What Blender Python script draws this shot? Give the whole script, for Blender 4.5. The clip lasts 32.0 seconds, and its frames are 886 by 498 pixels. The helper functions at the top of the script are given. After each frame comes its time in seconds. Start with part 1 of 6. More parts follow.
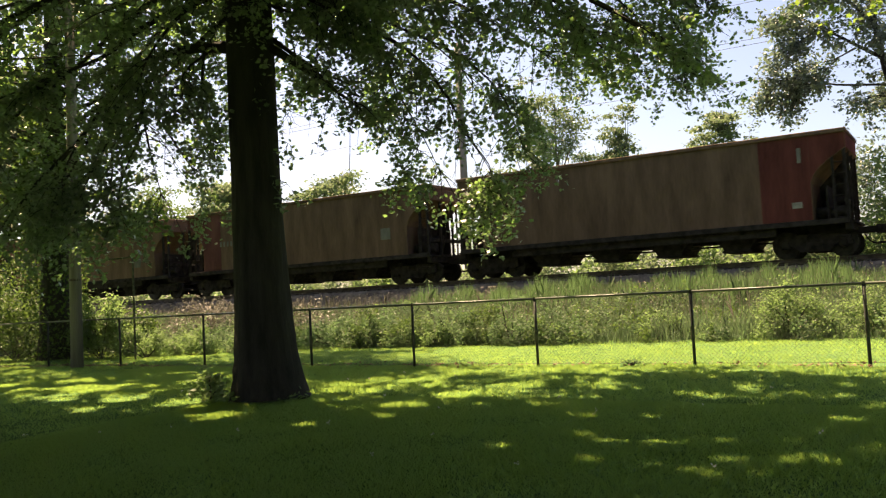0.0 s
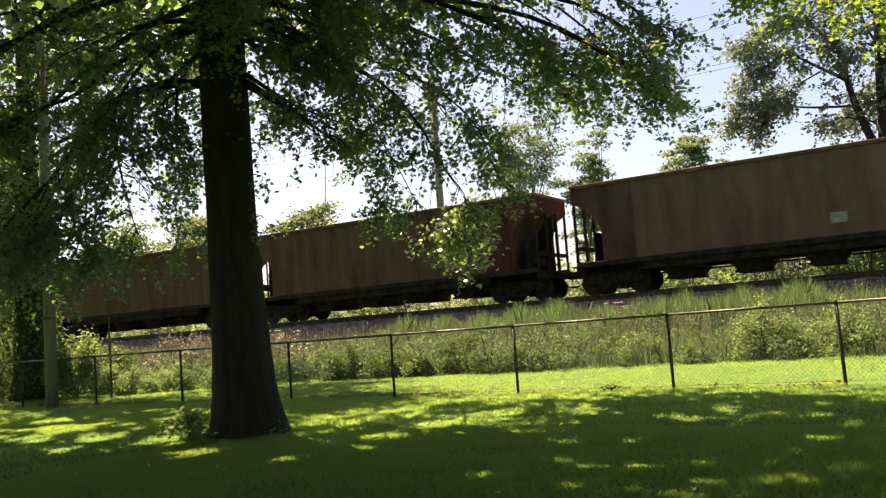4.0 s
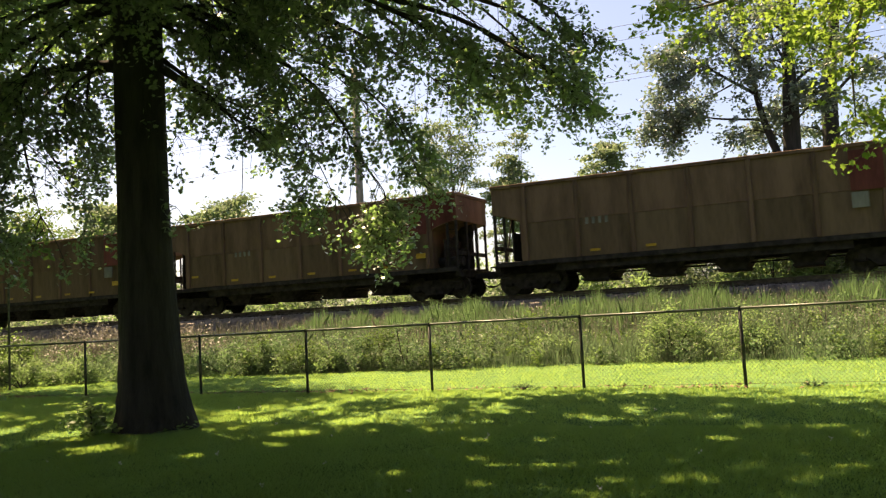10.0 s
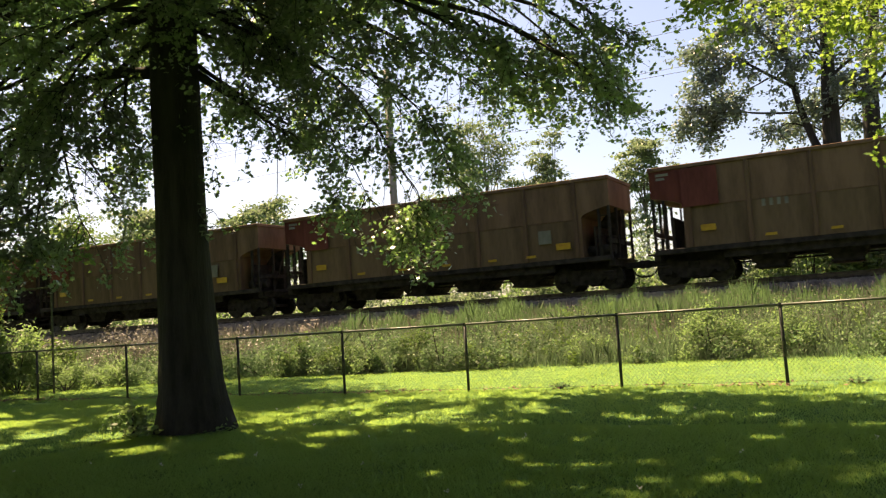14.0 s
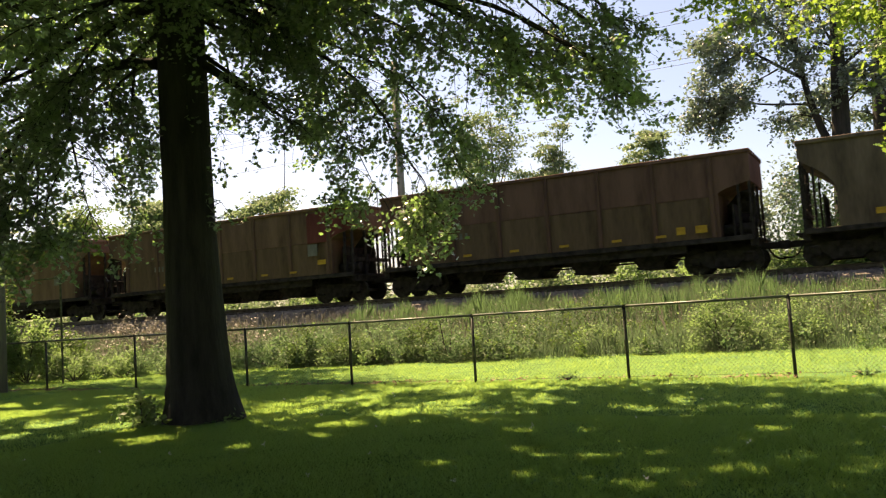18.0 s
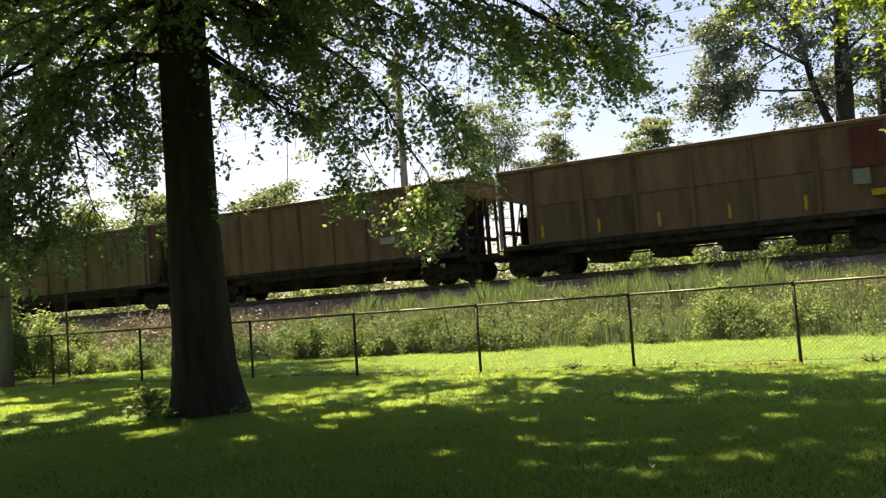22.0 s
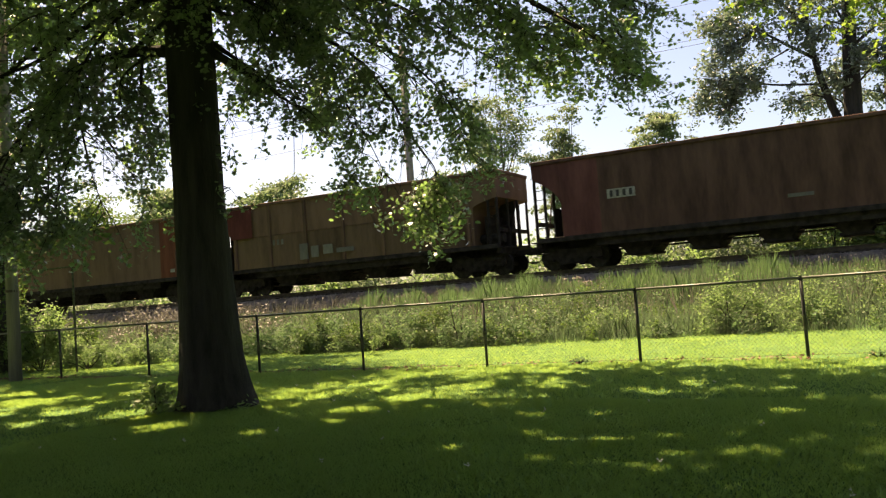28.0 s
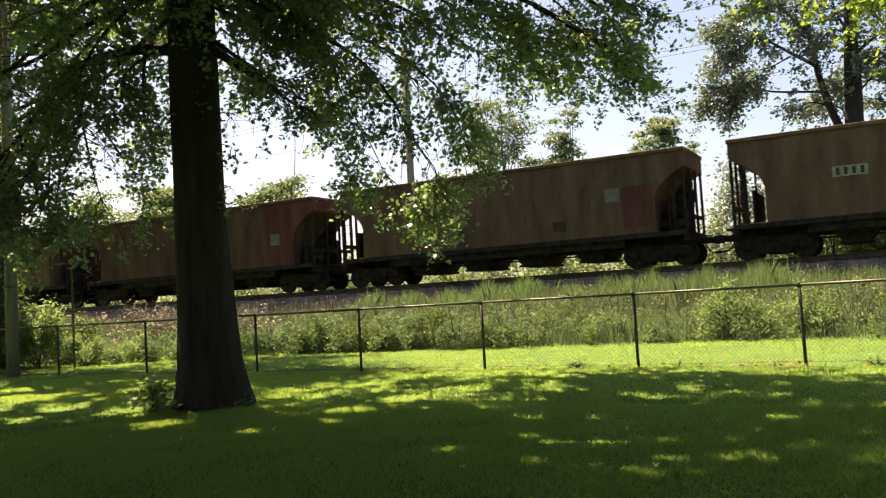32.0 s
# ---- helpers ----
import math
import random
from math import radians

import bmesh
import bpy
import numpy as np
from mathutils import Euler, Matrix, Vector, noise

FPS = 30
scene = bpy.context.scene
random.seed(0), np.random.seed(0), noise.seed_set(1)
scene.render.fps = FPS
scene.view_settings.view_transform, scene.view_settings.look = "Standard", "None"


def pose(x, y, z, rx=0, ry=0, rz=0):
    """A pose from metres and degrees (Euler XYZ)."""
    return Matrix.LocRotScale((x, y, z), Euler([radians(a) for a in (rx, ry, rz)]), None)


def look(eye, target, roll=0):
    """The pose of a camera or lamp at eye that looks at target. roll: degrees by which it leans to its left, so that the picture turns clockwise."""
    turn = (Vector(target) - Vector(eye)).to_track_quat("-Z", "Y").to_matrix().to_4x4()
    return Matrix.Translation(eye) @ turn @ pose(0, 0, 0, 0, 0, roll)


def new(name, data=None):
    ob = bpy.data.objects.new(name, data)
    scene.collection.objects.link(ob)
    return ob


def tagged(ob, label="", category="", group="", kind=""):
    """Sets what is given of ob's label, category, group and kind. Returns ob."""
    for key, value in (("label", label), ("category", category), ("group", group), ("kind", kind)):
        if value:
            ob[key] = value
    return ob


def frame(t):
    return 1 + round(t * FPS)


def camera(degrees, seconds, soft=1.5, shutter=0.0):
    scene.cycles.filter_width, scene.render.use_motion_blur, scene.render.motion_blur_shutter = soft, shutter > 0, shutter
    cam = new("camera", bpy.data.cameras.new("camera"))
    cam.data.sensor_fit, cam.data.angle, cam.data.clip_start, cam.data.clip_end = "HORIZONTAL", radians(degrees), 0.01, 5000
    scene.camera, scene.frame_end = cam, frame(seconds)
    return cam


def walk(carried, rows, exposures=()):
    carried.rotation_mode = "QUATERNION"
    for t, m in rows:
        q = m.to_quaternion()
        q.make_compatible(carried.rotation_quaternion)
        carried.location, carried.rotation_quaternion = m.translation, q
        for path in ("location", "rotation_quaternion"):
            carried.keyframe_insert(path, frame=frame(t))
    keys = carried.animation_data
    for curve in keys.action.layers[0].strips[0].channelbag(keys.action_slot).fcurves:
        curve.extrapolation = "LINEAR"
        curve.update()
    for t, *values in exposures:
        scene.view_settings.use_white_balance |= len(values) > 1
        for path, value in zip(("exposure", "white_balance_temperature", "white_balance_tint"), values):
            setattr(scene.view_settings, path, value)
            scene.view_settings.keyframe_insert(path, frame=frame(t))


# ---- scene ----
cam = camera(55.0, 32.0, soft=1.25, shutter=0.08)
# seconds, place, and the way the camera faces: yaw, pitch, roll
PATH = [
    (0, -0.056, 0.035, 1.285, 31.655, 3.344, -2.908),
    (0.5, -0.047, 0.025, 1.289, 31.710, 2.997, -2.932),
    (1, -0.047, 0.036, 1.289, 31.352, 2.960, -3.012),
    (1.5, -0.044, 0.027, 1.293, 31.662, 2.972, -3.247),
    (2, -0.048, 0.031, 1.289, 32.175, 2.712, -3.217),
    (2.5, -0.046, 0.029, 1.284, 32.215, 3.019, -3.175),
    (4.5, -0.017, 0.004, 1.299, 29.468, 5.386, -4.467),
    (5, -0.026, 0.019, 1.300, 28.349, 4.268, -3.629),
    (5.5, -0.025, 0.017, 1.300, 27.739, 3.727, -3.196),
    (6, -0.021, 0.010, 1.300, 26.772, 4.205, -3.035),
    (6.5, -0.030, 0.023, 1.301, 25.521, 4.203, -2.609),
    (7, -0.026, 0.015, 1.299, 25.498, 3.959, -3.082),
    (7.5, -0.021, 0.013, 1.301, 25.827, 3.831, -3.712),
    (8, -0.027, 0.031, 1.304, 26.227, 3.010, -3.451),
    (8.5, -0.030, 0.030, 1.302, 25.763, 2.938, -3.495),
    (9, -0.030, 0.030, 1.300, 25.237, 3.402, -3.316),
    (9.5, -0.020, 0.016, 1.302, 24.798, 4.255, -3.373),
    (10, -0.019, 0.015, 1.305, 24.581, 4.605, -3.165),
    (10.5, -0.017, 0.007, 1.302, 25.824, 4.693, -2.897),
    (11, -0.025, 0.022, 1.301, 25.864, 4.222, -2.762),
    (11.5, -0.015, 0.006, 1.300, 24.812, 3.708, -2.677),
    (12, -0.010, -0.001, 1.300, 25.454, 3.966, -2.635),
    (12.5, -0.021, 0.018, 1.302, 25.515, 4.146, -2.489),
    (13, -0.025, 0.027, 1.302, 26.311, 4.727, -2.946),
    (13.5, -0.020, 0.021, 1.302, 26.885, 5.101, -3.603),
    (14, -0.025, 0.031, 1.302, 26.914, 4.761, -3.760),
    (14.5, -0.027, 0.035, 1.303, 27.337, 4.477, -3.662),
    (16.5, -0.027, 0.036, 1.302, 27.299, 4.084, -3.637),
    (17, -0.026, 0.033, 1.302, 27.511, 3.899, -3.495),
    (17.5, -0.029, 0.038, 1.303, 27.356, 3.966, -3.528),
    (18, -0.026, 0.032, 1.288, 27.438, 4.249, -3.656),
    (18.5, -0.033, 0.040, 1.293, 26.939, 4.320, -3.806),
    (19, -0.025, 0.040, 1.294, 26.807, 4.487, -3.780),
    (19.5, -0.018, 0.036, 1.290, 27.627, 4.669, -3.707),
    (20, -0.023, 0.038, 1.296, 27.777, 4.449, -3.694),
    (20.5, -0.040, 0.042, 1.297, 27.864, 4.008, -3.869),
    (21, -0.034, 0.033, 1.291, 27.646, 3.855, -3.826),
    (21.5, -0.028, 0.037, 1.290, 27.575, 3.828, -3.951),
    (22, -0.031, 0.043, 1.291, 27.736, 3.611, -4.224),
    (22.5, -0.029, 0.033, 1.286, 27.807, 3.533, -4.279),
    (23, -0.040, 0.036, 1.291, 28.385, 3.583, -4.371),
    (23.5, -0.029, 0.032, 1.283, 28.068, 3.511, -4.397),
    (24, -0.024, 0.032, 1.284, 28.113, 3.208, -4.423),
    (24.5, -0.028, 0.035, 1.285, 28.327, 3.190, -4.424),
    (25, -0.030, 0.030, 1.284, 28.198, 3.559, -4.127),
    (25.5, -0.034, 0.029, 1.283, 28.213, 3.611, -4.028),
    (27.5, -0.037, 0.034, 1.278, 28.496, 2.857, -4.589),
    (28, -0.043, 0.040, 1.289, 28.151, 3.290, -4.193),
    (28.5, -0.034, 0.030, 1.287, 28.112, 3.490, -3.817),
    (29, -0.038, 0.039, 1.288, 28.553, 3.398, -3.810),
    (29.5, -0.035, 0.037, 1.286, 28.434, 3.168, -3.826),
    (30, -0.038, 0.032, 1.284, 28.664, 3.157, -3.893),
    (30.5, -0.035, 0.032, 1.285, 28.701, 3.131, -4.076),
    (31, -0.033, 0.033, 1.278, 28.401, 3.180, -3.949),
    (31.5, -0.041, 0.043, 1.287, 28.345, 3.249, -3.518),
    (32, -0.037, 0.032, 1.284, 28.106, 3.430, -3.371)
]

# ---- plan: the fence runs along x, the track runs beside it ----
def aim(x, y, z, yaw, pitch, roll):
    a, p = radians(yaw), radians(pitch)
    return look((x, y, z), (x - math.sin(a) * math.cos(p), y + math.cos(a) * math.cos(p), z + math.sin(p)), roll)


walk(cam, [(t, aim(*row)) for t, *row in PATH], [(0, 2.03, 7400, 24), (32, 2.03, 7400, 24)])

FENCE_Y = 13.79
FENCE_H = 1.2
POSTS = [-41.3, -38.4, -35.5, -32.6, -29.7, -26.8, -23.9, -21.0, -18.06, -15.1, -11.9, -9.32, -6.68, -3.91, -1.38, 1.3, 4.0, 6.7, 9.4]
TRACK_Y = 31.8
RAIL_Z = 2.03
TREE = (-8.67, 8.91)
CAR = 16.15
START = 3.12

# ---- light ----
SUN_AZ, SUN_EL = radians(-60), radians(57)
world = bpy.data.worlds.new("sky")
scene.world = world
world.use_nodes = True
wn = world.node_tree.nodes
sky = wn.new("ShaderNodeTexSky")
sky.sky_type = "NISHITA"
sky.sun_disc = False
sky.sun_elevation = SUN_EL
sky.sun_rotation = SUN_AZ
sky.air_density, sky.dust_density, sky.ozone_density = 1.0, 1.45, 1.0
wn["Background"].inputs[1].default_value = 0.05
world.node_tree.links.new(sky.outputs[0], wn["Background"].inputs[0])
sun = new("sun", bpy.data.lights.new("sun", "SUN"))
sun.data.energy = 5.0
sun.data.angle = radians(0.55)
sun.data.color = (1.0, 0.83, 0.52)
sun_dir = Vector((math.sin(SUN_AZ) * math.cos(SUN_EL), math.cos(SUN_AZ) * math.cos(SUN_EL), math.sin(SUN_EL)))
sun.matrix_world = look(sun_dir * 60, (0, 0, 0))


# ---- materials ----
def material(name, dark, light, rough=0.8, scale=3.0, fine=40.0, bump=0.2, metal=0.0, coords="Object", island=0.0, stretch=(1, 1, 1), each=0.0, gloss=0.4):
    """A noisy two-scale surface between two colours; island/each: how far single pieces differ."""
    m = bpy.data.materials.new(name)
    m.use_nodes = True
    nt = m.node_tree
    n, link = nt.nodes, nt.links.new
    bsdf = n["Principled BSDF"]
    tc = n.new("ShaderNodeTexCoord")
    mp = n.new("ShaderNodeMapping")
    mp.inputs["Scale"].default_value = stretch
    link(tc.outputs[coords], mp.inputs[0])
    big, small = n.new("ShaderNodeTexNoise"), n.new("ShaderNodeTexNoise")
    big.inputs["Scale"].default_value, small.inputs["Scale"].default_value = scale, fine
    big.inputs["Detail"].default_value, small.inputs["Detail"].default_value = 5, 4
    link(mp.outputs[0], big.inputs["Vector"])
    link(mp.outputs[0], small.inputs["Vector"])
    mix = n.new("ShaderNodeMath")
    mix.operation = "MULTIPLY_ADD"
    mix.inputs[1].default_value = 0.45
    link(small.outputs[0], mix.inputs[0])
    half = n.new("ShaderNodeMath")
    half.operation = "MULTIPLY_ADD"
    half.inputs[1].default_value, half.inputs[2].default_value = 1.5, -0.45
    link(big.outputs[0], half.inputs[0])
    link(half.outputs[0], mix.inputs[2])
    last = mix.outputs[0]
    for amount, source in ((island, "island"), (each, "each")):
        if amount:
            if source == "island":
                rnd = n.new("ShaderNodeNewGeometry").outputs["Random Per Island"]
            else:
                rnd = n.new("ShaderNodeObjectInfo").outputs["Random"]
            add = n.new("ShaderNodeMath")
            add.operation = "MULTIPLY_ADD"
            add.inputs[1].default_value = amount
            link(rnd, add.inputs[0])
            link(last, add.inputs[2])
            last = add.outputs[0]
    ramp = n.new("ShaderNodeValToRGB")
    ramp.color_ramp.elements[0].position = 0.25
    ramp.color_ramp.elements[1].position = 0.8 + 0.5 * (island + each)
    ramp.color_ramp.elements[0].color = (*dark, 1)
    ramp.color_ramp.elements[1].color = (*light, 1)
    link(last, ramp.inputs[0])
    link(ramp.outputs[0], bsdf.inputs["Base Color"])
    bsdf.inputs["Roughness"].default_value = rough
    bsdf.inputs["Metallic"].default_value = metal
    bsdf.inputs["Specular IOR Level"].default_value = gloss
    if bump:
        b = n.new("ShaderNodeBump")
        b.inputs["Strength"].default_value = bump
        b.inputs["Distance"].default_value = 0.02
        link(mix.outputs[0], b.inputs["Height"])
        link(b.outputs[0], bsdf.inputs["Normal"])
    return m


def leaf_material(name, dark, light, glow, through_light=0.45, rough=0.5, gloss=0.15):
    """Leaves: lit on the front, and letting sun through from behind."""
    m = bpy.data.materials.new(name)
    m.use_nodes = True
    nt = m.node_tree
    n, link = nt.nodes, nt.links.new
    bsdf = n["Principled BSDF"]
    geo = n.new("ShaderNodeNewGeometry")
    tc = n.new("ShaderNodeTexCoord")
    big = n.new("ShaderNodeTexNoise")
    big.inputs["Scale"].default_value = 0.7
    link(tc.outputs["Object"], big.inputs["Vector"])
    add = n.new("ShaderNodeMath")
    add.operation = "MULTIPLY_ADD"
    add.inputs[1].default_value = 0.6
    link(geo.outputs["Random Per Island"], add.inputs[0])
    link(big.outputs[0], add.inputs[2])
    ramp = n.new("ShaderNodeValToRGB")
    ramp.color_ramp.elements[0].position, ramp.color_ramp.elements[1].position = 0.35, 1.0
    ramp.color_ramp.elements[0].color, ramp.color_ramp.elements[1].color = (*dark, 1), (*light, 1)
    link(add.outputs[0], ramp.inputs[0])
    link(ramp.outputs[0], bsdf.inputs["Base Color"])
    bsdf.inputs["Roughness"].default_value = rough
    bsdf.inputs["Specular IOR Level"].default_value = gloss
    tr = n.new("ShaderNodeBsdfTranslucent")
    tr.inputs[0].default_value = (*glow, 1)
    mix = n.new("ShaderNodeMixShader")
    mix.inputs[0].default_value = through_light
    link(bsdf.outputs[0], mix.inputs[1])
    link(tr.outputs[0], mix.inputs[2])
    link(mix.outputs[0], n["Material Output"].inputs[0])
    return m


# Turf colour leans to the sunlit green; blade colour holds the darker, bluer shade.
M_SOIL = material("turf", (0.070, 0.140, 0.058), (0.105, 0.188, 0.068), 0.95, 0.6, 30, 0.6, gloss=0.0)
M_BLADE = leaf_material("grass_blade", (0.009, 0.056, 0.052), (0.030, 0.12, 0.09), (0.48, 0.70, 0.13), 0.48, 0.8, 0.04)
M_TALL = leaf_material("tall_grass", (0.036, 0.068, 0.044), (0.112, 0.155, 0.098), (0.135, 0.21, 0.10), 0.45)
M_REED = leaf_material("reed_leaf", (0.035, 0.075, 0.04), (0.11, 0.17, 0.085), (0.15, 0.26, 0.10), 0.46)
M_MAUVE = leaf_material("grass_panicle", (0.09, 0.08, 0.075), (0.18, 0.165, 0.155), (0.12, 0.11, 0.095), 0.35)
M_BLOOM = leaf_material("pale_bloom", (0.30, 0.32, 0.22), (0.55, 0.56, 0.45), (0.4, 0.42, 0.28), 0.35)
M_STRAW = leaf_material("dry_stalk", (0.11, 0.102, 0.09), (0.22, 0.208, 0.185), (0.155, 0.145, 0.115), 0.3)
M_WEED = leaf_material("weed_leaf", (0.055, 0.105, 0.045), (0.14, 0.205, 0.09), (0.23, 0.36, 0.115), 0.46)
M_SHRUB = leaf_material("shrub_leaf", (0.03, 0.06, 0.02), (0.08, 0.13, 0.04), (0.12, 0.2, 0.04), 0.4)
M_OAK = leaf_material("oak_leaf", (0.082, 0.088, 0.098), (0.175, 0.195, 0.19), (0.27, 0.47, 0.12), 0.40, 0.33, 0.8)
M_FARLEAF = leaf_material("far_leaf", (0.06, 0.09, 0.055), (0.15, 0.19, 0.115), (0.18, 0.25, 0.12), 0.42)
M_COTTON = leaf_material("cottonwood_leaf", (0.062, 0.082, 0.07), (0.17, 0.205, 0.17), (0.16, 0.23, 0.14), 0.38, 0.36, 0.6)
M_BRIGHT = leaf_material("maple_leaf", (0.06, 0.11, 0.035), (0.14, 0.21, 0.06), (0.29, 0.45, 0.07), 0.44)
M_LITTER = material("dead_leaf", (0.07, 0.043, 0.026), (0.26, 0.165, 0.10), 0.85, 4, 30, 0, island=0.6)
M_PETAL = material("clover_petal", (0.5, 0.5, 0.45), (0.8, 0.8, 0.75), 0.8, 8, 40, 0)
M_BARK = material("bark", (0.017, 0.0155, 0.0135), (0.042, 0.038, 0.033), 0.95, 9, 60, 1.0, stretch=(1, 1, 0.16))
M_PALEBARK = material("pale_bark", (0.06, 0.05, 0.04), (0.17, 0.15, 0.125), 0.95, 7, 50, 0.9, stretch=(1, 1, 0.2))
M_POLE = material("weathered_pole", (0.12, 0.108, 0.094), (0.26, 0.24, 0.21), 0.9, 6, 60, 0.6, stretch=(1, 1, 0.06))
M_POST = material("black_fence_paint", (0.012, 0.014, 0.012), (0.035, 0.037, 0.032), 0.5, 8, 90, 0.15)
M_RAIL = material("fence_rail_paint", (0.05, 0.06, 0.045), (0.10, 0.105, 0.08), 0.42, 6, 80, 0.15)
M_GALV = material("galvanised_wire", (0.05, 0.055, 0.035), (0.11, 0.115, 0.075), 0.8, 12, 80, 0.0, 0.0, gloss=0.1)
M_STEEL = material("rail_steel", (0.06, 0.045, 0.035), (0.14, 0.11, 0.085), 0.55, 5, 50, 0.2, 0.4)
M_TIE = material("creosoted_tie", (0.03, 0.024, 0.02), (0.09, 0.075, 0.06), 0.95, 6, 50, 0.6)
M_BALLAST = material("ballast", (0.06, 0.05, 0.043), (0.21, 0.18, 0.155), 0.95, 2.5, 22, 1.0, island=0.3)
M_UNDER = material("grimy_underframe", (0.018, 0.015, 0.014), (0.055, 0.046, 0.041), 0.9, 4, 40, 0.3, gloss=0.1)
M_WHEEL = material("wheel_steel", (0.016, 0.013, 0.011), (0.055, 0.046, 0.04), 0.6, 7, 60, 0.2, 0.4)
M_WIRE = material("power_wire", (0.02, 0.02, 0.02), (0.05, 0.05, 0.05), 0.6, 5, 50, 0)
M_WHITE = material("white_stencil", (0.20, 0.19, 0.165), (0.40, 0.38, 0.33), 0.7, 6, 50, 0.05)
M_YELLOW = material("reflective_yellow", (0.32, 0.17, 0.012), (0.55, 0.32, 0.025), 0.5, 6, 50, 0.05)
M_STENCIL = material("dark_stencil", (0.02, 0.02, 0.02), (0.05, 0.045, 0.04), 0.7, 6, 50, 0.05)


def paint(name, c):
    """Dusty freight-car paint: streaks run down it and grime lies on it."""
    d = tuple(v * 0.55 for v in c)
    return material(name, d, tuple(v * 1.33 for v in c), 0.9, 1.3, 11, 0.15, coords="Object", stretch=(1.6, 1, 0.3), each=0.3, gloss=0.08)


P_OLIVE = paint("olive_tan_paint", (0.147, 0.093, 0.066))
P_BROWN = paint("brown_paint", (0.117, 0.066, 0.051))
P_GREY = paint("grey_green_paint", (0.134, 0.097, 0.074))
P_TAN = paint("tan_paint", (0.144, 0.088, 0.06))
P_RED = paint("faded_red_paint", (0.125, 0.039, 0.033))
P_BRICK = paint("brick_red_paint", (0.13, 0.053, 0.047))
P_ORANGE = paint("orange_red_paint", (0.155, 0.056, 0.035))
P_TEAL = paint("teal_paint", (0.03, 0.072, 0.066))
P_MAROON = paint("dull_maroon_paint", (0.105, 0.032, 0.026))
P_RUST = paint("rust_brown_paint", (0.128, 0.084, 0.055))
P_KHAKI = paint("khaki_paint", (0.157, 0.12, 0.075))
P_PATCH = paint("pale_patch_paint", (0.17, 0.165, 0.145))
P_GREEN = paint("mint_patch_paint", (0.09, 0.17, 0.13))


# ---- mesh helpers ----
def raw(name, verts, faces, mat, smooth=False):
    """An object from an array of corners and an array of faces with one count of corners each."""
    verts, faces = np.asarray(verts, np.float32).reshape(-1, 3), np.asarray(faces, np.int32)
    me = bpy.data.meshes.new(name)
    n, k = faces.shape
    me.vertices.add(len(verts))
    me.vertices.foreach_set("co", verts.ravel())
    me.loops.add(n * k)
    me.loops.foreach_set("vertex_index", faces.ravel())
    me.polygons.add(n)
    me.polygons.foreach_set("loop_start", np.arange(0, n * k, k, dtype=np.int32))
    me.update(calc_edges=True)
    me.materials.append(mat)
    if smooth:
        me.polygons.foreach_set("use_smooth", np.ones(n, bool))
    return new(name, me)


def part(name, bm, mat, parent=None, label="", smooth=False):
    """Links a bmesh as one mesh object under its parent."""
    me = bpy.data.meshes.new(name)
    bm.normal_update()
    bm.to_mesh(me)
    bm.free()
    me.materials.append(mat)
    if smooth:
        for p in me.polygons:
            p.use_smooth = True
    ob = new(name, me)
    if parent:
        ob.parent = parent
    return tagged(ob, label)


def again(name, me, parent, m=None, mat=None, label=""):
    """Another object on the same mesh, with a paint of its own."""
    ob = new(name, me)
    ob.parent = parent
    if m is not None:
        ob.matrix_local = m
    if mat:
        ob.material_slots[0].link = "OBJECT"
        ob.material_slots[0].material = mat
    return tagged(ob, label)


def under(ob, parent):
    ob.parent = parent
    return ob


def bm_box(lo, hi, bevel=0.0, bm=None):
    bm = bm or bmesh.new()
    c = [(a + b) / 2 for a, b in zip(lo, hi)]
    s = [b - a for a, b in zip(lo, hi)]
    made = bmesh.ops.create_cube(bm, size=1, matrix=Matrix.LocRotScale(c, None, s))
    if bevel:
        edges = list({e for v in made["verts"] for e in v.link_edges})
        bmesh.ops.bevel(bm, geom=edges, offset=bevel, segments=1, affect="EDGES")
    return bm


def bm_rod(a, b, r0, r1=None, seg=8, bm=None):
    bm = bm or bmesh.new()
    a, b = Vector(a), Vector(b)
    turn = (b - a).to_track_quat("Z", "Y").to_matrix().to_4x4()
    bmesh.ops.create_cone(bm, cap_ends=True, segments=seg, radius1=r0, radius2=r0 if r1 is None else r1, depth=(b - a).length,
                          matrix=Matrix.Translation((a + b) / 2) @ turn)
    return bm


def tube(points, radii, seg=10, wob=0.0, rng=None):
    """Corners and faces of a tube along points, with a radius at each."""
    points = [Vector(p) for p in points]
    verts, faces = [], []
    for i, p in enumerate(points):
        d = (points[min(i + 1, len(points) - 1)] - points[max(i - 1, 0)]).normalized()
        u = d.orthogonal().normalized() if i == 0 else (u - d * u.dot(d)).normalized()
        v = d.cross(u)
        for k in range(seg):
            a = 2 * math.pi * k / seg
            r = radii[i] * (1 + (wob * (rng.random() - 0.5) if wob else 0))
            verts.append(p + (u * math.cos(a) + v * math.sin(a)) * r)
    for i in range(len(points) - 1):
        for k in range(seg):
            a, b = i * seg + k, i * seg + (k + 1) % seg
            faces.append((a, b, b + seg, a + seg))
    return verts, faces


